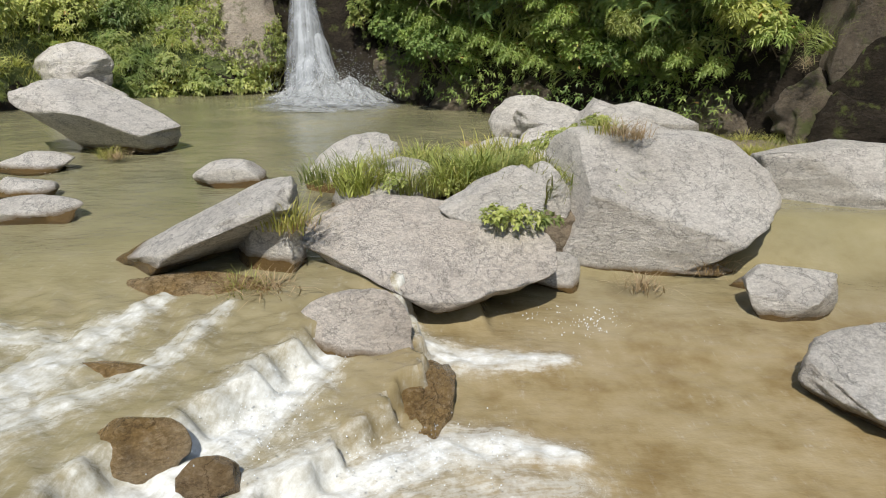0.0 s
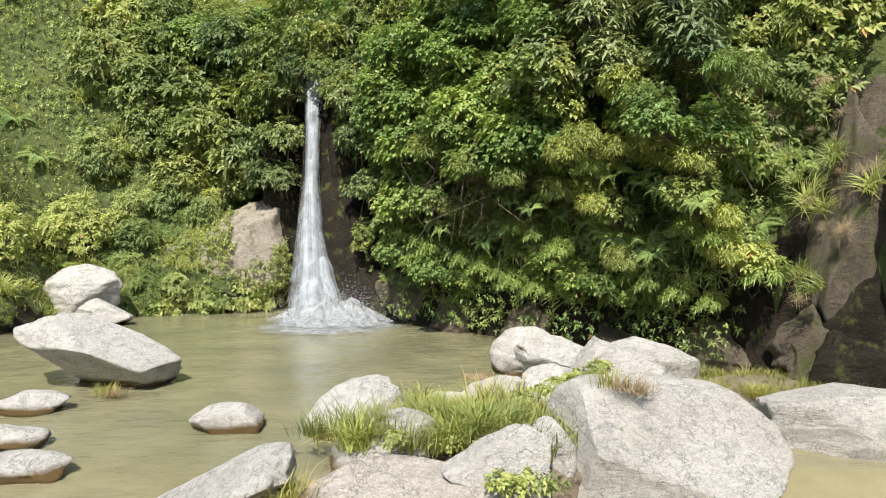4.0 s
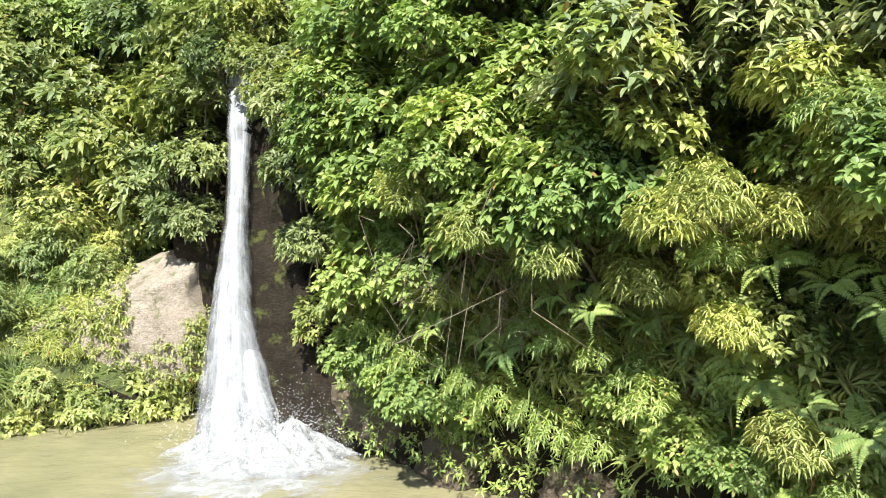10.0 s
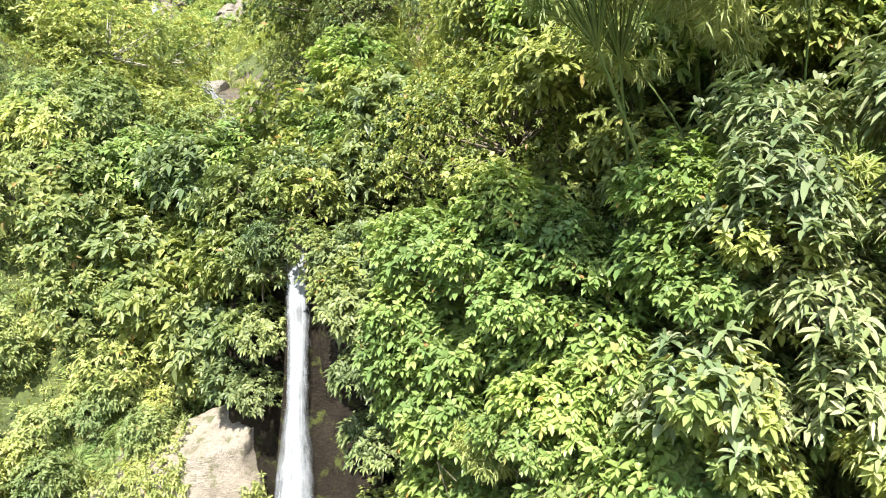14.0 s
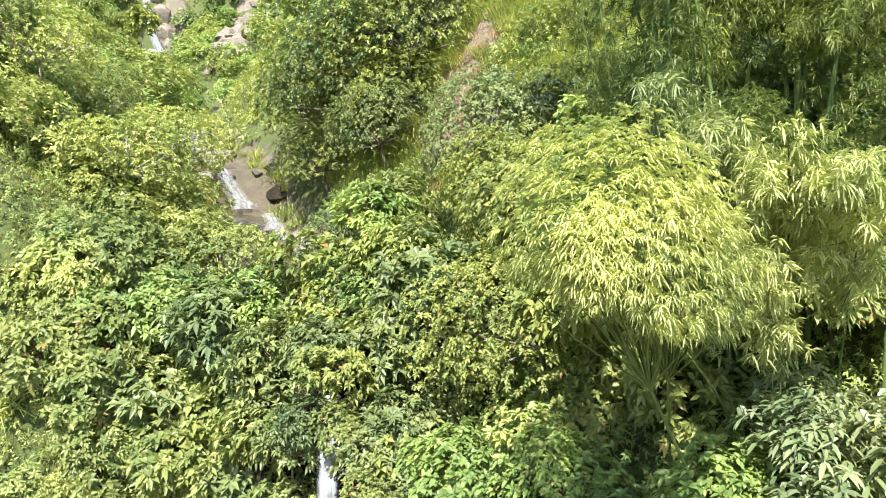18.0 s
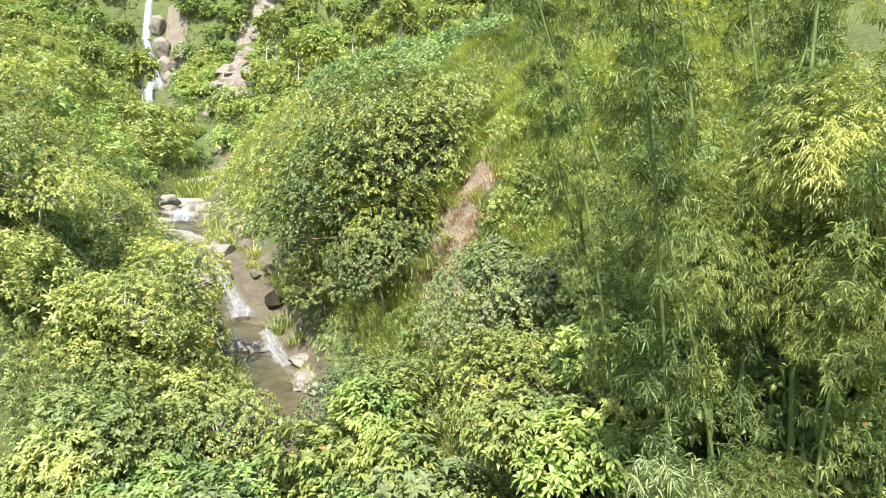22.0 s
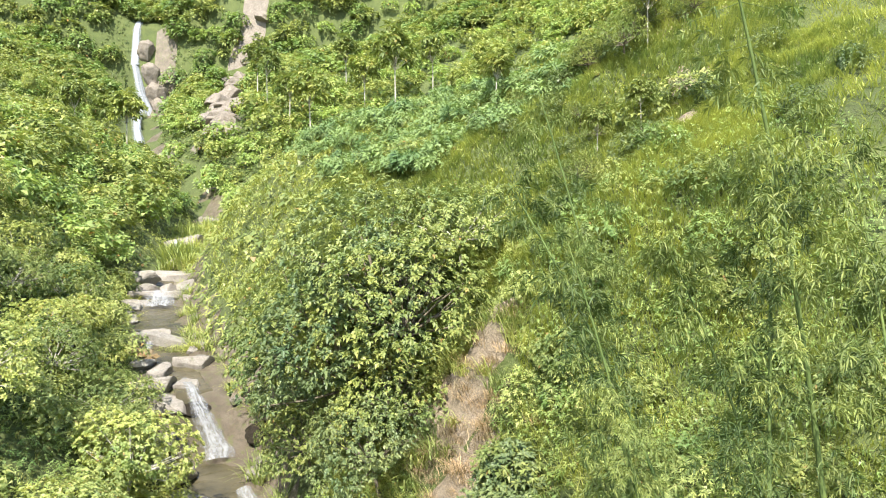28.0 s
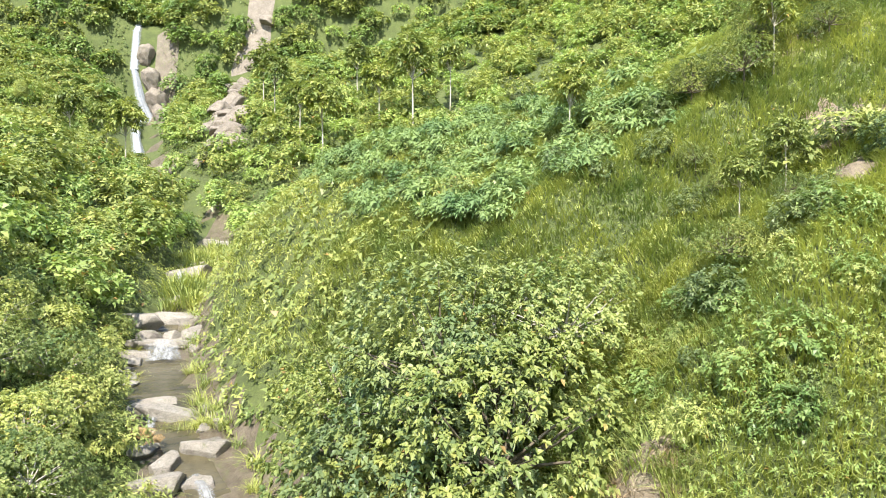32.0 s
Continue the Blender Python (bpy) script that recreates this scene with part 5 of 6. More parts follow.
# the broad trees on the spur above the upper stream
for k, (x, y, s) in enumerate(((-5.6, 43.6, 1.75), (-3.2, 43.0, 1.7), (-7.2, 47.5, 1.8), (-4.4, 46.0, 1.8))):
    planted(TREE_MID[k % 3], x, y, scale=s, turn=83 * k, lean=0.1)
for k, (x, y, s) in enumerate(((-0.9, 45.4, 1.15), (-2.9, 48.5, 1.25), (-9.5, 52.0, 1.3))):
    planted(TREE_PALE[k % 2], x, y, scale=s, turn=71 * k, lean=0.1)
# slim trees and shrubs on the open grass slope
for k, (x, y, s) in enumerate(((8.4, 53.0, 0.62), (7.0, 55.5, 0.55), (10.2, 55.0, 0.6), (6.2, 49.6, 0.34), (7.6, 47.0, 0.3), (4.9, 45.2, 0.3), (12.4, 53.4, 0.5), (3.0, 57.0, 0.34))):
    planted(TREE_MID[1 + k % 2], x, y, scale=s, turn=83 * k, lean=0.1)
for k, (x, y, s) in enumerate(((7.3, 56.2, 0.5), (12.2, 59.6, 0.75), (4.1, 44.4, 0.42), (9.8, 54.8, 0.45), (5.6, 51.2, 0.36), (14.2, 57.0, 0.6))):
    planted(TREE_MID[k % 3], x, y, scale=s, turn=57 * k, lean=0.1)
# slopes further up: woods and scrub too far off to tell plant from plant
SCAR = ((141, -41), (157, -43.5), (180, -49), (191, -52.4), (200, -52), (206, -51), (210, -48.3), (216, -47.5))


def woods(name, label, seed, count, box, gap, test, make, lo, hi, mat, category="woods"):
    r = np.random.default_rng(seed)
    x, y = box[0] + (box[1] - box[0]) * r.random(count * 12), box[2] + (box[3] - box[2]) * r.random(count * 12)
    ok = np.nonzero(test(x, y))[0]
    kept, cells = [], set()
    for k in ok:
        c = (int(x[k] / gap), int(y[k] / gap))
        if c not in cells and len(kept) < count:
            cells.add(c)
            kept.append(k)
    kinds = [make(np.random.default_rng(seed + 50 + k)) for k in range(4)]
    pieces = []
    for n, k in enumerate(kept):
        v, f = kinds[n % 4]
        a, s = 6.283 * r.random(), lo + (hi - lo) * r.random()
        m = np.array([[math.cos(a), -math.sin(a), 0], [math.sin(a), math.cos(a), 0], [0, 0, 1]]) * s
        pieces.append((v @ m.T + np.array([x[k], y[k], float(land(x[k], y[k])) - 0.2]), f))
    return tagged(new(name, np_mesh(name, *joined(pieces), mat)), label, category, kind="stuff")


def crown_only(R, clusters, per, L, W, stem, low=-0.35, lumps=9):
    def make(r):
        tips, d = crown_tips(r, clusters, R, lumps, low, 0.6)
        axis = unit(d * (1, 1, 0.6) + np.array([0, 0, 0.55]) + 0.3 * r.normal(size=d.shape))
        return whorls(r, tips + np.array([0, 0, stem + R[2] * max(-low, 0) * 0.8]), axis, per, L, W, plain=True)
    return make


def right_mask(near, far):
    return lambda x, y: (x > run(RIGHT_EDGE, y)) & ~((x > -2.7) & (x < 1.0) & (y > 38.4) & (y < 41.2)) & ~((x > -2.4) & (x < 0.0) & (y > 36.6) & (y < 38.4)) & ~((x > 6.2) & (y > 10) & (y < 15.4) & (edge_distance(x, y, RIGHT_EDGE) < 2.0)) & ~((np.hypot(x - 10.9, y - 49.9) < 1.0) | (np.hypot(x - 9.6, y - 46.3) < 0.7)) & (edge_distance(x, y, RIGHT_EDGE) > near) & (edge_distance(x, y, RIGHT_EDGE) < far)


def left_mask(near, far):
    return lambda x, y: (x < run(LEFT_EDGE, y)) & ~((x > -9.0) & (y > 25.2) & (y < 27.6)) & (edge_distance(x, y, LEFT_EDGE) > near) & (edge_distance(x, y, LEFT_EDGE) < far)


def far_mask(side, near):
    """The far slopes, clear of the distant fall and the rock scar."""
    def test(x, y):
        clear = (np.abs(x - run(SCAR, y)) > 4.6) | (y < 142) | (y > 216)
        gully = (edge_distance(x, y, LEFT_EDGE) > 7.5) | (y < 150) | (y > 213)
        return side(near, 200)(x, y) & clear & gully
    return test


def both_mask(near, far):
    return lambda x, y: right_mask(near, far)(x, y) | left_mask(near, far)(x, y)


woods("scrub", "yellow-green scrub above the bank of the stream", 14, 150, (-44, -10, 32, 84), 2.2, left_mask(0.8, 26), crown_only((1.5, 1.5, 1.2), 161, 6, 0.24, 0.11, 0.2), 0.8, 1.4, LEAF_LIGHT, "scrub")
woods("scrub", "green scrub above the bank of the stream", 34, 90, (-44, -10, 32, 84), 2.8, left_mask(0.6, 26), crown_only((1.4, 1.4, 1.3), 161, 6, 0.24, 0.12, 0.3), 0.8, 1.3, LEAF_MID, "scrub")
woods("scrub", "yellow-green scrub on the near spur", 45, 30, (-7, 9, 30, 45), 2.1, right_mask(2.5, 22), crown_only((1.1, 1.1, 1.0), 170, 7, 0.15, 0.045, 0.2), 0.5, 1.2, LEAF_LIGHT, "scrub")
woods("scrub", "green scrub on the near spur", 44, 26, (-8, 8, 30, 45), 1.9, right_mask(2.5, 22), crown_only((1.2, 1.2, 1.0), 190, 6, 0.19, 0.10, 0.1), 0.6, 1.1, LEAF_FRESH, "scrub")
woods("scrub", "bright green scrub over the sunlit slope", 15, 26, (-6, 62, 48, 112), 2.6, right_mask(5, 75), crown_only((1.7, 1.7, 0.9), 133, 6, 0.31, 0.14, 0.1), 0.7, 1.4, LEAF_LIGHT, "scrub")
woods("scrub", "green scrub over the slope", 35, 22, (-6, 62, 48, 112), 2.6, right_mask(3, 75), crown_only((1.6, 1.6, 1.1), 133, 6, 0.31, 0.16, 0.1), 0.7, 1.4, LEAF_MID, "scrub")
woods("scrub", "dark green shrubs standing on the open slope", 46, 30, (0.5, 16, 41.5, 62), 2.2, right_mask(3, 32), crown_only((1.0, 1.0, 0.95), 210, 7, 0.15, 0.07, 0.3), 0.5, 1.3, LEAF_DARK, "scrub")
woods("scrub", "green shrubs on the slope beside the bamboo", 47, 24, (-9, 13, 24, 40), 1.9, right_mask(2, 24), crown_only((1.2, 1.2, 1.05), 210, 7, 0.19, 0.09, 0.4), 0.7, 1.3, LEAF_MID, "scrub")
woods("scrub", "pale green shrubs over the bank beyond the fall", 48, 26, (-24, -6, 28, 44), 1.7, left_mask(0.6, 14), crown_only((1.15, 1.15, 1.0), 210, 7, 0.19, 0.085, 0.4), 0.7, 1.3, LEAF_LIGHT, "scrub")
woods("crop_field", "blue-green crop plants in a hillside field", 16, 170, (-16, 7, 54, 92), 1.5, right_mask(10, 27), crown_only((1.2, 1.2, 0.7), 95, 7, 0.37, 0.12, 0.4), 0.9, 1.4, LEAF_CASSAVA, "crop")
woods("woods", "dark green woods on the far hill", 17, 480, (-130, -22, 64, 230), 4.6, far_mask(left_mask, 3), crown_only((3.0, 3.0, 2.7), 118, 5, 0.67, 0.42, 1.2), 0.7, 1.25, LEAF_MID)
woods("woods", "green woods on the far hill", 37, 480, (-130, -22, 64, 230), 4.6, far_mask(left_mask, 1.5), crown_only((2.7, 2.7, 2.2), 118, 5, 0.61, 0.38, 0.6), 0.7, 1.25, LEAF_FRESH)
woods("woods", "dark green woods across the head of the valley", 18, 420, (-74, 45, 118, 270), 4.6, far_mask(right_mask, 4), crown_only((3.1, 3.1, 2.8), 118, 5, 0.69, 0.43, 1.2), 0.7, 1.3, LEAF_MID)
woods("woods", "green woods across the head of the valley", 38, 480, (-74, 45, 108, 270), 4.8, far_mask(right_mask, 1.5), crown_only((2.8, 2.8, 2.3), 118, 5, 0.64, 0.40, 0.6), 0.7, 1.3, LEAF_FRESH)
for seed, mat, label in ((19, LEAF_MID, "dark green woods high on the far hill"), (39, LEAF_FRESH, "green woods high on the far hill")):
    woods("woods", label, seed, 760, (-130, 30, 186, 275), 4.3, far_mask(both_mask, 0.5), crown_only((3.4, 3.4, 2.8), 85, 5, 0.91, 0.58, 0.6), 0.8, 1.4, mat)
woods("woods", "green woods on the far skyline", 57, 60, (-44, -4, 196, 224), 4.0, right_mask(1, 200), crown_only((3.0, 3.0, 2.6), 100, 5, 0.72, 0.44, 0.6), 0.8, 1.3, LEAF_FRESH)
woods("woods", "green woods over the grass slope", 58, 90, (28, 72, 136, 176), 4.0, right_mask(1, 200), crown_only((3.0, 3.0, 2.6), 100, 5, 0.72, 0.44, 0.6), 0.7, 1.2, LEAF_FRESH)
for k, (x, y, s) in enumerate(((-8.3, 135, 1.35), (-21.4, 128, 1.1), (-14, 142, 1.0), (-26, 136, 1.0), (-33, 150, 1.0), (-2, 150, 1.1), (-40, 172, 1.2), (-20, 165, 1.1), (-50, 128, 1.0), (-58, 140, 1.0), (9.6, 52.8, 0.34), (7.9, 48.2, 0.26), (5.4, 46.4, 0.24), (2.0, 60, 0.4))):
    planted(TALL_FAR[k % 2], x, y, scale=s, turn=70 * k)


# ---- low cover: herbs and grass over the soil ----
def cover(name, label, seed, count, box, test, per, L, W, mat, grow=0.0, kind="herb"):
    r = np.random.default_rng(seed)
    x, y = box[0] + (box[1] - box[0]) * r.random(count * 3), box[2] + (box[3] - box[2]) * r.random(count * 3)
    ok = test(x, y)
    x, y = x[ok][:count], y[ok][:count]
    n = slope_normal(x, y)
    p = np.stack([x, y, land(x, y)], -1)
    if kind == "herb":
        p = p + n * (grow * r.random((len(p), 1)))
        v, f = whorls(r, p, unit(n + 0.4 * r.normal(size=n.shape)), per, L, W, 0.85, 0.25, plain=True)
    else:
        p = np.repeat(p, per, 0) + r.normal(size=(len(p) * per, 3)) * (0.12, 0.12, 0)
        p[:, 2] = land(p[:, 0], p[:, 1])
        lean = unit(np.repeat(n, per, 0) * (1, 1, 0) + 0.6 * r.normal(size=p.shape) * (1, 1, 0))
        v, f = blades(r, p, lean, L * (0.5 + 0.6 * r.random(len(p))), np.full(len(p), W), 0.35 + 0.6 * r.random(len(p)), name, mat, 2)
    return tagged(new(name, np_mesh(name, v, f, mat)), label, "undergrowth", kind="stuff")


cover("undergrowth", "dense green herbs covering the cliff", 301, 20000, (-4, 12, 7, 30), right_mask(0.0, 6), 6, 0.14, 0.055, LEAF_FRESH, 0.9)
cover("undergrowth", "yellow-green herbs covering the grassy bank", 302, 12000, (-26, -5, 4, 36), left_mask(0.3, 12), 6, 0.13, 0.05, LEAF_LIGHT, 0.35)
cover("grass", "long grass on the sunlit bank", 303, 4500, (-26, -5, 4, 40), left_mask(0.3, 14), 6, 0.5, 0.016, GRASS, kind="blade")
cover("grass", "long grass among the shrubs of the spur", 311, 7000, (-8, 11, 30, 47), right_mask(1.5, 24), 6, 0.8, 0.035, GRASS_GREEN, kind="blade")
cover("undergrowth", "mixed green undergrowth above the waterfall", 304, 22000, (-26, 13, 28, 58), lambda x, y: (right_mask(0.5, 30)(x, y) & (y < 44.5)) | left_mask(0.5, 20)(x, y), 6, 0.16, 0.07, LEAF_FRESH, 0.5)
cover("undergrowth", "green undergrowth along the upper stream", 307, 10000, (-60, 20, 58, 118), both_mask(0.2, 22), 5, 0.5, 0.2, LEAF_MID, 0.8)
cover("undergrowth", "low scrub along the foot of the distant fall", 308, 7000, (-90, -28, 116, 216), both_mask(4.2, 14), 5, 0.6, 0.28, LEAF_MID, 0.8)
cover("grass", "tall bright grass on the upper slope", 305, 22000, (-30, 36, 36, 104), right_mask(2, 55), 6, 0.85, 0.05, GRASS_GREEN, kind="blade")
cover("grass", "dense fresh grass over the open slope", 309, 13000, (-12, 17, 43, 68), right_mask(2, 34), 6, 0.7, 0.05, GRASS_GREEN, kind="blade")
cover("undergrowth", "yellow-green herbs among the grass of the open slope", 310, 8000, (-12, 17, 43, 68), right_mask(2, 34), 6, 0.17, 0.07, LEAF_LIGHT, 0.35)
cover("undergrowth", "green scrub on the far hills", 306, 11000, (-150, 110, 55, 290), lambda x, y: right_mask(4, 190)(x, y) | left_mask(4, 190)(x, y), 5, 0.85, 0.42, LEAF_MID, 1.0)

# ---- the upper stream, its rocks and the far bare rock ----
def bed_middle(y):
    return (run(LEFT_EDGE, y) + run(RIGHT_EDGE, y)) * 0.5, run(BED, y)


STEPS = (27, 31, 35, 38, 41, 42.2, 45.6, 47.4, 50, 51, 53.5, 54.5, 58, 61, 62.4, 66, 70.6, 71.2, 73.2, 75, 78, 80, 90, 100, 110)
stream = tagged(new("stream"), "mountain stream running down between pale rocks", "stream")
line = [(float(bed_middle(y)[0]), y, float(bed_middle(y)[1]) + 0.12) for y in STEPS]
part("water", ribbon("water", line, [1.6, 1.6, 1.6, 1.6, 1.7, 1.7, 1.9, 2.6, 3.8, 3.6, 1.9, 1.8, 2.0, 2.4, 4.0, 4.8, 4.2, 3.4, 2.2, 1.9, 1.8, 1.8, 1.6, 1.6, 1.4], STREAM_WATER, across=7, seed=31), stream)
for k, (pts, widths) in enumerate((
        (((-10.9, 46.4, 13.0), (-10.5, 45.6, 12.8), (-10.0, 44.6, 12.3), (-9.2, 43.6, 11.6), (-9.0, 42.2, 10.9)), (0.9, 1.2, 1.4, 1.5, 1.4)),
        (((-16.4, 54.6, 16.4), (-15.6, 53.4, 16.2), (-14.9, 52.4, 15.5), (-14.0, 51.4, 14.5), (-13.3, 50.5, 13.7), (-13.0, 49.8, 13.3)), (0.7, 0.9, 1.2, 1.7, 2.2, 2.0)),
        (((-24.6, 73.0, 20.0), (-24.3, 72.2, 19.9), (-24.1, 71.6, 19.3), (-23.9, 71.0, 18.95)), (1.6, 2.6, 3.0, 3.2)),
        (((-20.6, 60.8, 18.2), (-20.5, 60.2, 17.6), (-20.3, 59.2, 17.0)), (0.5, 0.6, 0.6)),
        (((-30.0, 92.5, 24.0), (-29.4, 90.4, 22.8), (-28.8, 88.4, 22.4)), (0.9, 1.2, 1.2)))):
    part("cascade", ribbon("cascade", pts, widths, CASCADE, lift=0.42, sag=0.12, across=13, seed=41 + k), stream)
BOULDERS = [boulder_mesh("rock", 400 + k, (1.0, 0.9, 0.72), ROCK_PALE if k % 3 else ROCK_STREAM, rough=0.05, cuts=8, keep=0.42, fine=4) for k in range(7)]
SLABS = [boulder_mesh("slab", 420 + k, (1.0, 0.8, 0.4), ROCK_PALE, rough=0.045, cuts=9, keep=0.5, fine=4, facets=(((0.05, -0.1, 1), 0.3), ((0, -1, 0.1), 0.6))) for k in range(4)]
SCAR_SLAB = boulder_mesh("slab", 436, (1.0, 0.8, 0.4), ROCK_SCAR, rough=0.06, cuts=10, keep=0.45, fine=4)
SHADE_ROCK = boulder_mesh("rock", 427, (1.0, 0.9, 0.9), ROCK_CLIFF, rough=0.07, cuts=9, keep=0.45, fine=4)
OCHRE = boulder_mesh("rock", 428, (1.0, 0.9, 0.6), ROCK_AMBER, rough=0.05, cuts=9, keep=0.45, fine=4)
r2 = np.random.default_rng(77)


def stream_rock(mesh, x, y, z, sx, sy, sz, turn, tilt=8, label="pale sunlit angular rock in the stream bed"):
    ob = tagged(new("stream_rock", mesh), label, "rock", "rocks along the upper stream")
    ob.matrix_world = Matrix.Translation((x, y, z)) @ pose(0, 0, 0, tilt * r2.normal(), tilt * r2.normal(), turn) @ Matrix.Diagonal((sx, sy, sz, 1))


# the lower pool: bank slabs, the wall beside the cascade coloured dark for its shade, slabs at its head
for k, (x, y, z, sx, sy, sz, turn) in enumerate(((-15.4, 49.4, 12.7, 1.6, 3.6, 1.4, 15), (-16.6, 52.0, 13.6, 1.8, 3.4, 1.8, 10), (-14.6, 47.6, 12.2, 3.4, 1.6, 1.3, -20), (-12.4, 47.2, 12.0, 2.6, 1.5, 1.0, 12), (-18.2, 55.2, 14.6, 2.8, 2.2, 2.0, 20), (-17.0, 54.0, 14.3, 2.2, 1.5, 1.7, -15), (-16.6, 55.8, 14.9, 2.2, 1.3, 1.6, 30), (-18.7, 57.2, 15.8, 2.0, 1.4, 1.3, 60),
                                                 (-17.2, 58.6, 15.9, 3.0, 1.3, 1.5, 18), (-16.0, 60.0, 16.6, 2.2, 1.2, 1.7, 40), (-19.8, 61.2, 17.7, 3.6, 1.6, 1.1, 6), (-17.2, 61.6, 17.9, 3.8, 1.7, 1.3, -10), (-21.6, 62.8, 18.2, 2.6, 1.4, 0.9, 30), (-15.6, 63.0, 18.0, 2.2, 1.6, 1.3, 70),
                                                 (-26.4, 72.4, 18.7, 2.8, 1.6, 1.5, 10), (-22.0, 73.4, 18.9, 2.2, 2.0, 1.9, -20), (-24.6, 74.2, 19.1, 5.6, 1.8, 1.4, 5), (-28.2, 77.4, 19.8, 4.4, 2.6, 2.4, 12), (-23.4, 76.4, 19.3, 4.8, 2.2, 2.0, -12), (-25.2, 79.6, 20.2, 5.2, 2.4, 2.3, 8), 
                                                 (-29.6, 94.6, 22.6, 4.6, 3.2, 2.2, 20), (-31.6, 99.6, 23.4, 4.4, 3.0, 2.0, 75), (-31.8, 113.4, 25.4, 6.0, 3.6, 2.6, 12))):
    y = y - 1.5 if y < 60 else y
    stream_rock(SLABS[k % 4], x + (0.5 if y < 60 else 0), y, float(run(BED, y)) - 0.3 * sz, sx * (0.75 + 0.5 * r2.random()), sy, sz * (1.4 + 1.1 * r2.random()), turn + 28 * r2.normal(), 10, "broad pale sunlit slab of rock beside the stream")
for k, (x, y, z, sx, sy, sz, turn) in enumerate(((-26.3, 75.0, 19.4, 2.0, 1.6, 2.2, 20), (-24.8, 75.2, 19.3, 1.3, 1.4, 2.4, 65), (-22.6, 78.4, 20.0, 2.4, 2.0, 1.8, 130), (-27.0, 84.4, 21.4, 2.6, 2.2, 1.8, 30), (-19.4, 60.0, 16.8, 1.2, 0.9, 1.0, 80), (-16.6, 57.0, 15.4, 1.3, 1.0, 1.2, 10), (-14.0, 55.8, 15.4, 1.6, 1.3, 1.6, 150))):
    stream_rock(BOULDERS[k % 7], x, y, z, sx, sy, sz, turn, 6)
# near-black colour here paints the shaded rock face right of the cascade
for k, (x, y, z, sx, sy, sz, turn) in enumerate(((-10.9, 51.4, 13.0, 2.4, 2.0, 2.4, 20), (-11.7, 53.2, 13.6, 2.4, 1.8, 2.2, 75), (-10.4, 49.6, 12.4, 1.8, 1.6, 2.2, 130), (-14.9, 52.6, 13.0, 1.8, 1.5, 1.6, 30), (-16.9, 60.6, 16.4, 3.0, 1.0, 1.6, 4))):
    stream_rock(SHADE_ROCK, x, y, float(run(BED, y)) - 0.5, sx, sy, 0.5 * sz, turn, 6, "rock beside the cascade, the bank's shade put into its near-black colour")
for k, (x, y, z, sx, sy, sz, turn) in enumerate(((-20.8, 59.0, 16.2, 1.8, 1.3, 1.4, 20), (-19.6, 58.2, 15.9, 1.6, 1.0, 1.0, 80), (-20.4, 57.0, 15.6, 1.5, 1.1, 1.0, 140))):
    stream_rock(OCHRE, x, y, float(run(BED, y)) - 0.2, sx, sy, sz, turn, 6, "ochre-stained wet rock in the stream bed")
for k in range(30):
    y = 40 + 42 * r2.random()
    xl, xr = float(run(LEFT_EDGE, y)), float(run(RIGHT_EDGE, y))
    u = r2.random() * 0.22
    s = (0.5 + 1.0 * r2.random()) * (1 + max(y - 60, 0) / 80)
    stream_rock(BOULDERS[k % 7], xl - 0.4 + (xr - xl + 0.8) * (u if k % 2 else 1 - u), y, float(bed_middle(y)[1]) - 0.2 * s, 1.3 * s, s, 0.8 * s, 360 * r2.random(), 12)
for k in range(56):
    y = 40 + 44 * r2.random()
    edge = float(run(RIGHT_EDGE if k % 3 else LEFT_EDGE, y))
    x = edge + (r2.random() - 0.7) * (1.0 if k % 3 else -1.0)
    planted(REED[k % 2], x, y, scale=0.9 + 0.9 * r2.random(), turn=360 * r2.random())
for k in range(60):
    y = 82.5 + 30 * r2.random()
    x = float(run(LEFT_EDGE, y)) + (float(run(RIGHT_EDGE, y)) - float(run(LEFT_EDGE, y))) * r2.random()
    if abs(y - 95) > 2.2:
        planted(REED[k % 2] if k % 3 else SEDGE, x, y, scale=1.8 + 1.4 * r2.random(), turn=360 * r2.random())
for k in range(26):
    planted(REED[k % 2], -20.4 + 4.2 * r2.random(), 59.8 + 1.0 * r2.random(), z=17.1 + 0.4 * r2.random(), scale=0.7 + 0.5 * r2.random(), turn=360 * r2.random())
sy, sx = np.meshgrid(np.linspace(143, 215, 110), np.linspace(-1, 1, 19), indexing="ij")
half = 3.0 + 1.3 * np.sin(sy * 0.31) + 0.9 * np.sin(sy * 0.83 + 1)
px_, py_ = run(SCAR, sy) + sx * half + 0.5 * np.sin(sy * 1.7), sy
bulge = (1 - sx**2) * 1.3 + 0.5 * np.abs(wave(px_, py_, 0.9, 3)) + 0.35 * np.abs(wave(px_, py_, 2.1, 5)) - 0.5
ii = (np.arange(109)[:, None] * 19 + np.arange(18)[None]).ravel()
scar = new("rock_scar", np_mesh("rock_scar", np.stack([px_, py_, land(px_, py_) + bulge], -1).reshape(-1, 3), np.stack([ii, ii + 1, ii + 20, ii + 19], 1), ROCK_SCAR, smooth=False))
tagged(scar, "bare pale rock scar down the far hillside", "rock face")
for k in range(26):
    y = 146 + 2.6 * k
    x = float(run(SCAR, y)) + 2.2 * r2.normal()
    stream_rock(SCAR_SLAB, x, y, float(land(x, y)) - 0.6, 5.0 + 3 * r2.random(), 3.5 + 2 * r2.random(), 5.0 + 3 * r2.random(), 360 * r2.random(), 14, "pale weathered slab in the bare rock scar")
cliff = tagged(new("fall_cliff"), "dark wet rock around the distant waterfall", "rock face")
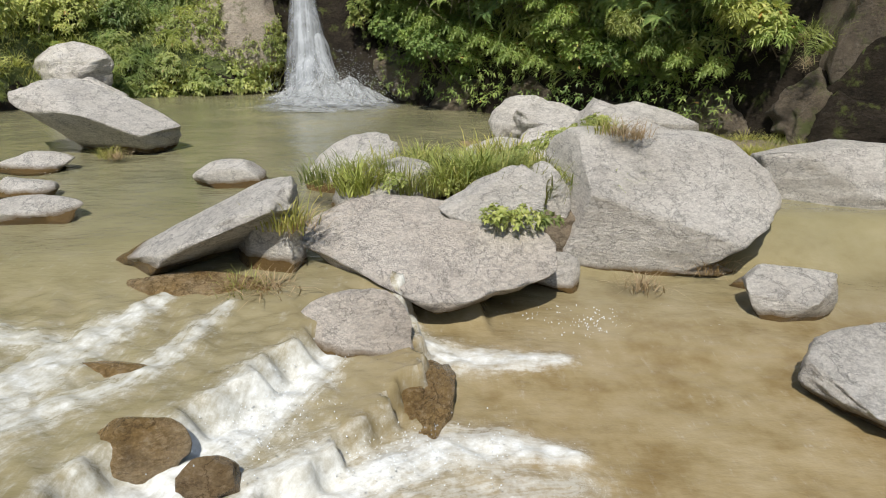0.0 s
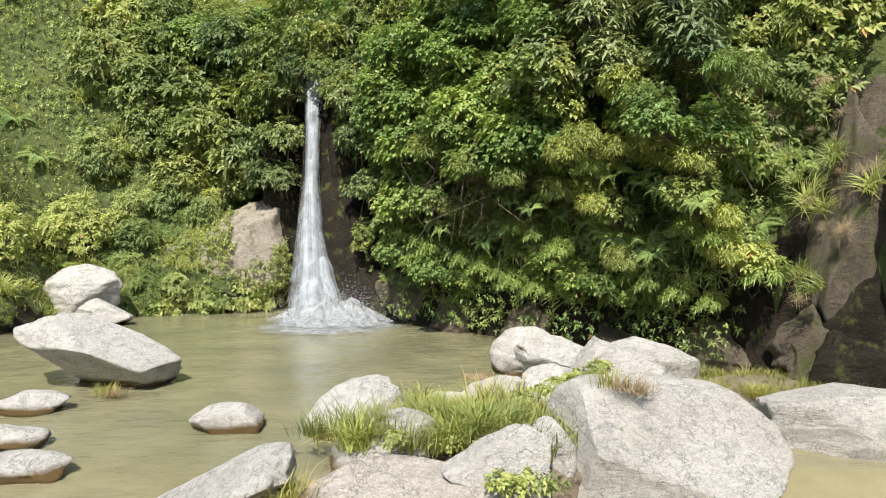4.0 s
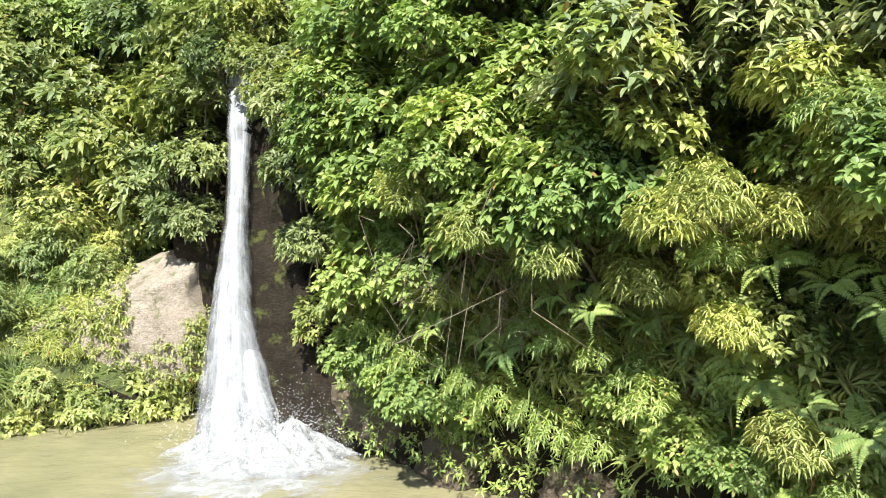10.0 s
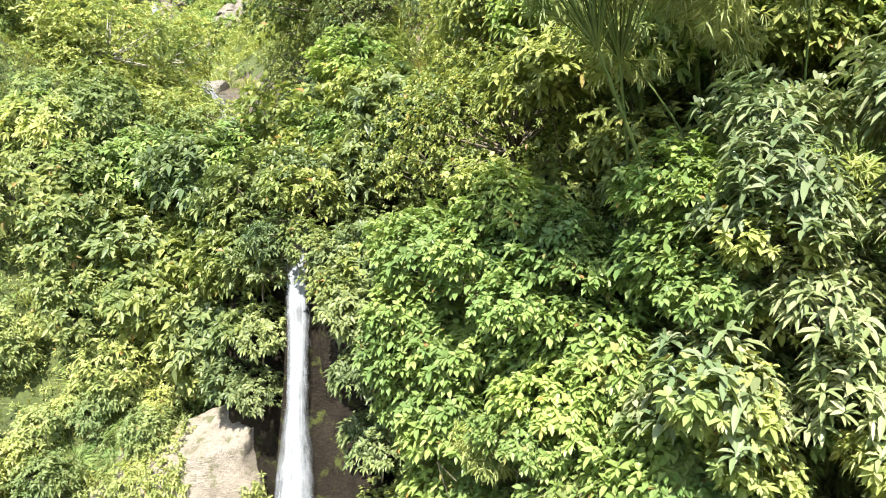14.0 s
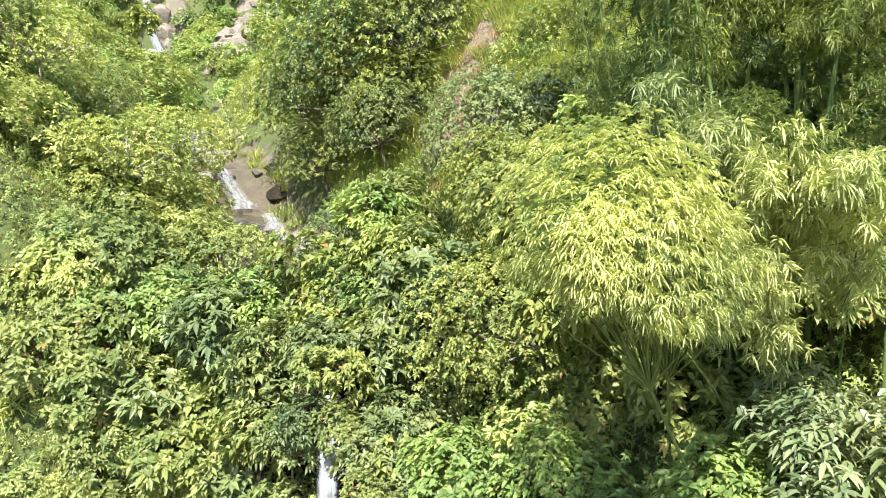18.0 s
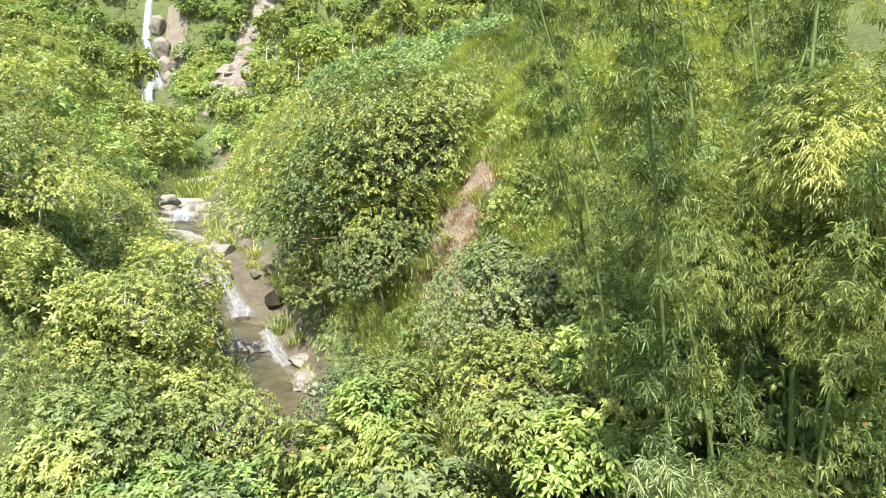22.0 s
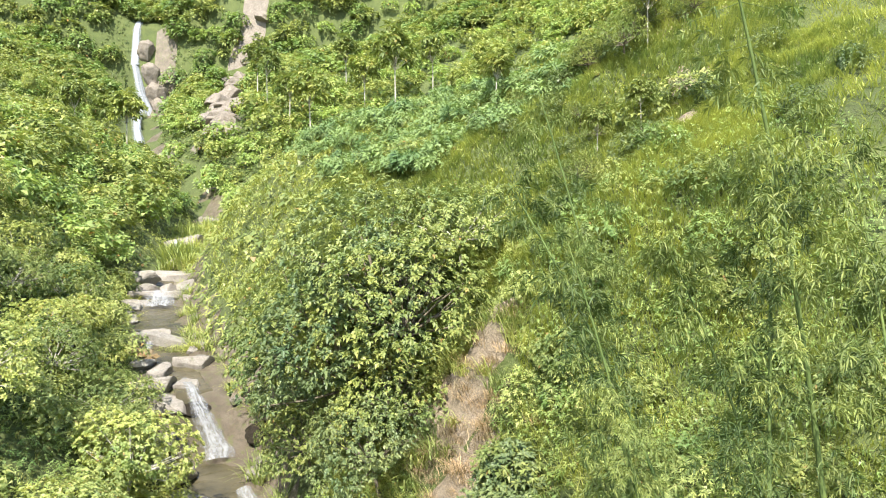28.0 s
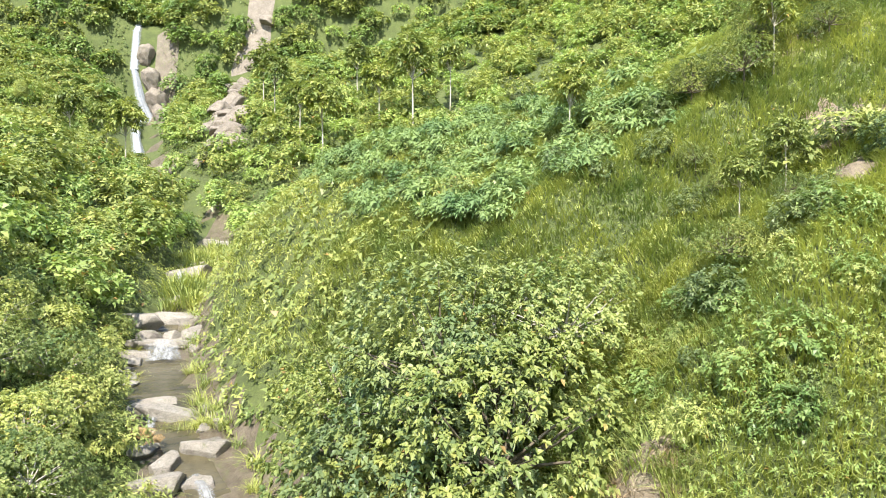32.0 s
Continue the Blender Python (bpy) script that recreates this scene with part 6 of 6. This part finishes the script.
dark_rock = boulder_mesh("rock", 431, (1, 1, 1), ROCK_SCAR, rough=0.09, fine=4)
for k, (x, y, z, s) in enumerate(((-72, 203.5, 53, 6), (-74.5, 206, 58, 5.5), (-76.6, 207.5, 64, 5), (-78.2, 208.8, 71, 4.5), (-70, 203, 52, 5))):
    ob = part("rock", dark_rock, cliff)
    ob.matrix_world = Matrix.Translation((x, y, z)) @ pose(0, 0, 0, 0, 0, 50 * k) @ Matrix.Diagonal((s, s, s * 1.3, 1))
def earth_patch(label, cx, cy, rx, ry, seed, lift=0.12):
    """A bare patch with a ragged outline that lies on the slope."""
    u, a = np.meshgrid(np.linspace(0.02, 1, 26), np.linspace(0, 2 * math.pi, 73)[:-1], indexing="ij")
    edge = 1 + 0.22 * np.sin(a * 3 + seed) + 0.14 * np.sin(a * 7 + 2 * seed) + 0.08 * np.sin(a * 13)
    x, y = cx + rx * u * edge * np.cos(a), cy + ry * u * edge * np.sin(a)
    z = land(x, y) + lift * (1 - u**4) * 2 - 0.05 + 0.08 * wave(x, y, 2.3, seed) + 0.05 * wave(x, y, 6.1, seed)
    k = np.arange(72)
    f = np.concatenate([np.stack([i * 72 + k, (i + 1) * 72 + k, (i + 1) * 72 + (k + 1) % 72, i * 72 + (k + 1) % 72], 1) for i in range(25)])
    return tagged(new("earth_bank", np_mesh("earth_bank", np.stack([x, y, z], -1).reshape(-1, 3), f, EARTH)), label, "earth")


for k, (x, y, rx, ry) in enumerate(((-0.9, 39.9, 2.0, 1.3), (-1.2, 37.5, 1.0, 0.9), (10.9, 49.9, 1.6, 1.1), (12.2, 54.4, 2.0, 1.3), (9.6, 46.3, 1.2, 1.1), (2.6, 31.5, 1.0, 0.8))):
    earth_patch("bare tan earth and dry litter on the slope", x, y, rx, ry, k, 0.3 if k == 0 else 0.12)

# ---- grass, herbs and dry tufts among the boulders ----
HERB = [bush("herb", "low fresh green herb among the rocks", 271 + k, (0.26, 0.26, 0.16), 46, 6, 0.075, 0.04, LEAF_LIGHT, stem=0.02, limbs=6, thick=0.006, category="herb") for k in range(2)]
PROTOTYPES += HERB
for k in range(64):
    x, y = 0.45 + 0.7 * r2.normal(), 9.35 + abs(0.95 * r2.normal())
    planted(TUFT[k % 2] if k % 3 else REED[0], x, y, z=0.3 + 0.15 * r2.random(), scale=(1.1 + 0.6 * r2.random()) * (1 if k % 3 else 0.5), turn=360 * r2.random())
for k, (x, y, z) in enumerate(((0.9, 8.35, 0.25), (0.6, 8.2, 0.3), (1.2, 8.5, 0.2), (1.7, 11.0, 0.75), (2.0, 11.3, 0.8), (2.4, 11.4, 0.95), (1.5, 11.4, 0.6), (1.2, 11.0, 0.5), (0.7, 10.9, 0.4), (2.2, 10.9, 1.0), (1.9, 10.5, 0.9), (-0.6, 9.2, 0.5), (0.1, 9.4, 0.4))):
    planted(HERB[k % 2], x, y, z=z, scale=0.8 + 0.4 * r2.random(), turn=90 * k)
for k, (x, y, z) in enumerate(((-1.65, 7.35, 0.5), (-1.6, 7.5, 0.45), (-1.9, 6.95, -0.1), (-2.05, 6.95, -0.1), (-1.75, 6.95, -0.1), (-6.0, 13.2, 0.1), (-6.2, 13.3, 0.1), (2.35, 9.6, 1.15), (2.5, 9.5, 1.12), (2.2, 9.8, 1.15), (2.4, 8.2, -0.5), (3.4, 8.75, -0.45), (4.6, 4.6, -0.3), (4.8, 4.7, -0.3))):
    planted(DRYTUFT[0] if k % 3 else TUFT[0], x, y, z=z, scale=0.75 + 0.4 * r2.random(), turn=55 * k)
boulder("earth_bank", "flat grassy gravel bank beside the boulders", 460, (6.2, 13.6, 0), (5.0, 3.0, 0.9), EARTH, sink=0.55, rough=0.02)
for k in range(60):
    x, y = 4.6 + 3.4 * r2.random(), 12.6 + 2.0 * r2.random()
    planted(TUFT[k % 2], x, y, z=0.22, scale=0.6 + 0.35 * r2.random(), turn=360 * r2.random())
boulder("earth_bank", "gravel island under the boulders and grass", 461, (0.9, 10.4, -0.5), (4.2, 3.4, 1.0), EARTH, sink=0.1, rough=0.03)
# shrubs that overhang the lip of the fall and the dark recess
for k, (x, y, z, s) in enumerate(((-6.2, 27.2, 6.4, 1.2), (-7.6, 28.6, 4.6, 1.5), (-5.9, 28.2, 8.4, 1.4), (-9.0, 29.2, 5.5, 1.6), (-6.6, 29.0, 7.6, 1.5), (-2.6, 26.4, 6.6, 1.3), (-2.3, 25.2, 6.4, 1.2), (-3.0, 27.6, 8.8, 1.4), (-8.2, 30.0, 8.8, 1.6), (-4.8, 29.0, 9.3, 1.3), (-3.4, 29.2, 9.6, 1.5), (-10.4, 29.8, 6.6, 1.5), (-5.6, 30.6, 10.2, 1.6), (-2.2, 28.2, 10.2, 1.6), (-6.5, 26.9, 4.0, 0.9), (-6.2, 26.8, 5.4, 1.0), (-6.3, 27.0, 7.0, 1.1), (-5.0, 27.5, 9.0, 1.0), (-3.8, 27.4, 9.1, 1.0), (-2.9, 25.9, 7.4, 1.0), (-4.9, 25.5, 7.9, 0.7), (-4.1, 25.3, 7.8, 0.7), (-5.5, 25.9, 7.0, 0.8), (-3.5, 24.9, 7.2, 0.75), (-4.6, 26.2, 8.7, 0.9), (-5.6, 26.1, 5.6, 0.7), (-5.6, 26.0, 4.2, 0.6), (-2.9, 24.3, 5.2, 0.75), (-2.7, 24.0, 3.6, 0.7), (-2.9, 24.4, 6.4, 0.75), (-2.5, 23.7, 2.2, 0.6), (-3.3, 24.9, 6.0, 0.6), (-2.9, 23.5, 6.4, 0.75), (-3.3, 23.9, 6.9, 0.6), (-2.6, 23.0, 5.2, 0.7), (-2.4, 22.9, 3.8, 0.6))):
    planted(SHRUB_DARK[k % 3] if k % 3 else SHRUB_MID[k % 4], x, y, z=z, scale=s, turn=61 * k, lean=0.3)
for k, (x, y, z, s) in enumerate(((-7.4, 30.7, 10.6, 1.05), (-9.0, 30.8, 10.2, 1.1), (-5.9, 30.6, 9.8, 1.0), (-8.2, 30.4, 8.4, 1.0), (-10.6, 31.0, 10.4, 1.1), (-12.4, 31.2, 10.2, 1.1), (-9.8, 30.4, 6.6, 0.95), (-11.4, 30.6, 8.0, 1.05), (-13.4, 31.0, 8.6, 1.1), (-6.9, 30.1, 7.6, 0.95), (-14.6, 31.6, 10.8, 1.1), (-8.6, 30.0, 5.4, 0.85), (-7.2, 29.3, 6.0, 0.8), (-4.2, 29.8, 13.2, 1.0), (-2.6, 29.0, 12.2, 1.0), (-3.8, 28.8, 11.0, 0.9), (-5.0, 30.6, 11.4, 0.9), (-1.6, 28.2, 11.2, 0.95), (-3.2, 31.0, 13.6, 1.0), (-13.0, 30.4, 6.0, 0.9), (-11.2, 29.8, 5.2, 0.8))):
    planted(SHRUB_LIP[(0, 1, 2, 1)[k % 4]], x, y, z=z - 1.5 * s, scale=s, turn=61 * k, lean=0.25)
for k in range(60):
    x, y = -0.9 + 0.9 * r2.normal(), 38.4 + 1.3 * r2.normal()
    planted(DRYTUFT[0], x, y, z=float(land(x, y)) + 0.1, scale=1.2 + r2.random(), turn=360 * r2.random())
for k in range(70):
    a, u = 6.283 * r2.random(), r2.random() ** 0.4
    x, y = -0.9 + 2.3 * u * math.cos(a), 39.8 + 1.5 * u * math.sin(a)
    planted(DRYTUFT[0] if k % 3 else REED[k % 2], x, y, z=float(land(x, y)) + 0.3 * (1 - u), scale=0.9 + 0.7 * r2.random(), turn=360 * r2.random())
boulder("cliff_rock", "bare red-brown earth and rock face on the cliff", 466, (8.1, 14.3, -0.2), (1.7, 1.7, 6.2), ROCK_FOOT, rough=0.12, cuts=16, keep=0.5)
# all but the second take the recess rock's near-black colour
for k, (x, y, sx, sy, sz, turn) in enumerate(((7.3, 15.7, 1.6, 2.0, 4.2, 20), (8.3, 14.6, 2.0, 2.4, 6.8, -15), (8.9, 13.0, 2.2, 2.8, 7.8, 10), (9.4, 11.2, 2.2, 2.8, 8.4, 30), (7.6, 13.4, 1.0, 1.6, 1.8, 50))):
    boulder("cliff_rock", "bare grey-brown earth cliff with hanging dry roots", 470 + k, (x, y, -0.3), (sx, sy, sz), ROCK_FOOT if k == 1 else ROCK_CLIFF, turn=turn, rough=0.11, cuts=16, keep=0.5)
for k in range(40):
    x, y = 6.7 + 1.3 * r2.random(), 13.2 + 2.6 * r2.random()
    planted(DRYTUFT[0] if k % 3 else REED[0], x, y, z=1.4 + 4.6 * r2.random(), scale=0.4 + 0.25 * r2.random(), turn=360 * r2.random(), lean=1.2)
# bare brown vines tangled in front of the shrubs
vines = []
for k in range(70):
    a = np.array([1.2 + 0.9 * r2.normal(), 19.4 + 0.4 * r2.normal(), 4.2 + 1.3 * r2.random()])
    e = a + np.array([0.5 * r2.normal(), 0.3 * r2.normal(), -1.0 - 1.2 * r2.random()])
    vines.append(tube([a, a * 0.6 + e * 0.4 + 0.4 * r2.normal(size=3), a * 0.25 + e * 0.75 + 0.35 * r2.normal(size=3), e], [0.009, 0.007, 0.006, 0.004], 4))
tagged(new("vine_tangle", np_mesh("vine_tangle", *joined(vines), BARK)), "tangle of bare brown vines hanging among the shrubs", "vines", kind="stuff")
for k, (x, y, z, s) in enumerate(((-9.3, 25.4, 0.2, 0.55), (-8.5, 25.3, 0.1, 0.5), (-7.7, 25.2, 0.1, 0.45), (-9.9, 25.8, 0.5, 0.6), (-6.9, 25.3, 0.1, 0.4), (-10.4, 25.2, 0.4, 0.6), (-9.0, 26.2, 1.2, 0.6), (-8.8, 27.0, 2.6, 0.6), (-10.0, 26.9, 1.6, 0.7))):
    planted(SHRUB_LIGHT[k % 3] if k % 2 else CANE[1], x, y, z=z, scale=s, turn=50 * k, lean=0.3)
for k in range(70):
    u = r2.random()
    x = -12.6 + 6.6 * u
    y = float(np.interp(x, (-12.6, -11.5, -7.0, -6.0), (23.6, 24.0, 25.6, 25.9))) + 1.1 * r2.random() - 0.25
    planted((HERB[k % 2], TUFT[k % 2], HERB[(k + 1) % 2], REED[1])[k % 4], x, y, z=0.02 + 0.7 * max(y - 24.6, 0) * r2.random(), scale=(1.6 + 1.2 * r2.random()) * (0.35 if k % 4 == 3 else 1), turn=360 * r2.random(), lean=0.3)
ov = np.array([outcrop.matrix_world @ q.co for q in outcrop.data.vertices])
on = np.array([q.normal for q in outcrop.data.vertices])
grown = np.nonzero((ov[:, 1] < 27.5) & (ov[:, 2] < 2.6 + 1.2 * wave(ov[:, 0], ov[:, 2], 1.3, 2) - 0.5 * (ov[:, 0] + 7)) & (ov[:, 2] > 0.1))[0]
grown = np.random.default_rng(8).choice(grown, 3000)
hv, hf = whorls(np.random.default_rng(9), ov[grown] + 0.08 * on[grown] + 0.1 * np.random.default_rng(10).normal(size=(3000, 3)), unit(on[grown] + 0.5 * np.random.default_rng(11).normal(size=(3000, 3))), 5, 0.14, 0.055, 0.85, 0.3)
tagged(new("undergrowth", np_mesh("undergrowth", hv, hf, LEAF_LIGHT)), "moss and yellow-green herbs over the foot of the outcrop", "undergrowth", kind="stuff")
for o in PROTOTYPES:
    x, y = -58 - 25 * rng.random(), 105 + 35 * rng.random()
    o.matrix_basis = Matrix.Translation((x, y, float(land(x, y)) - 0.1))
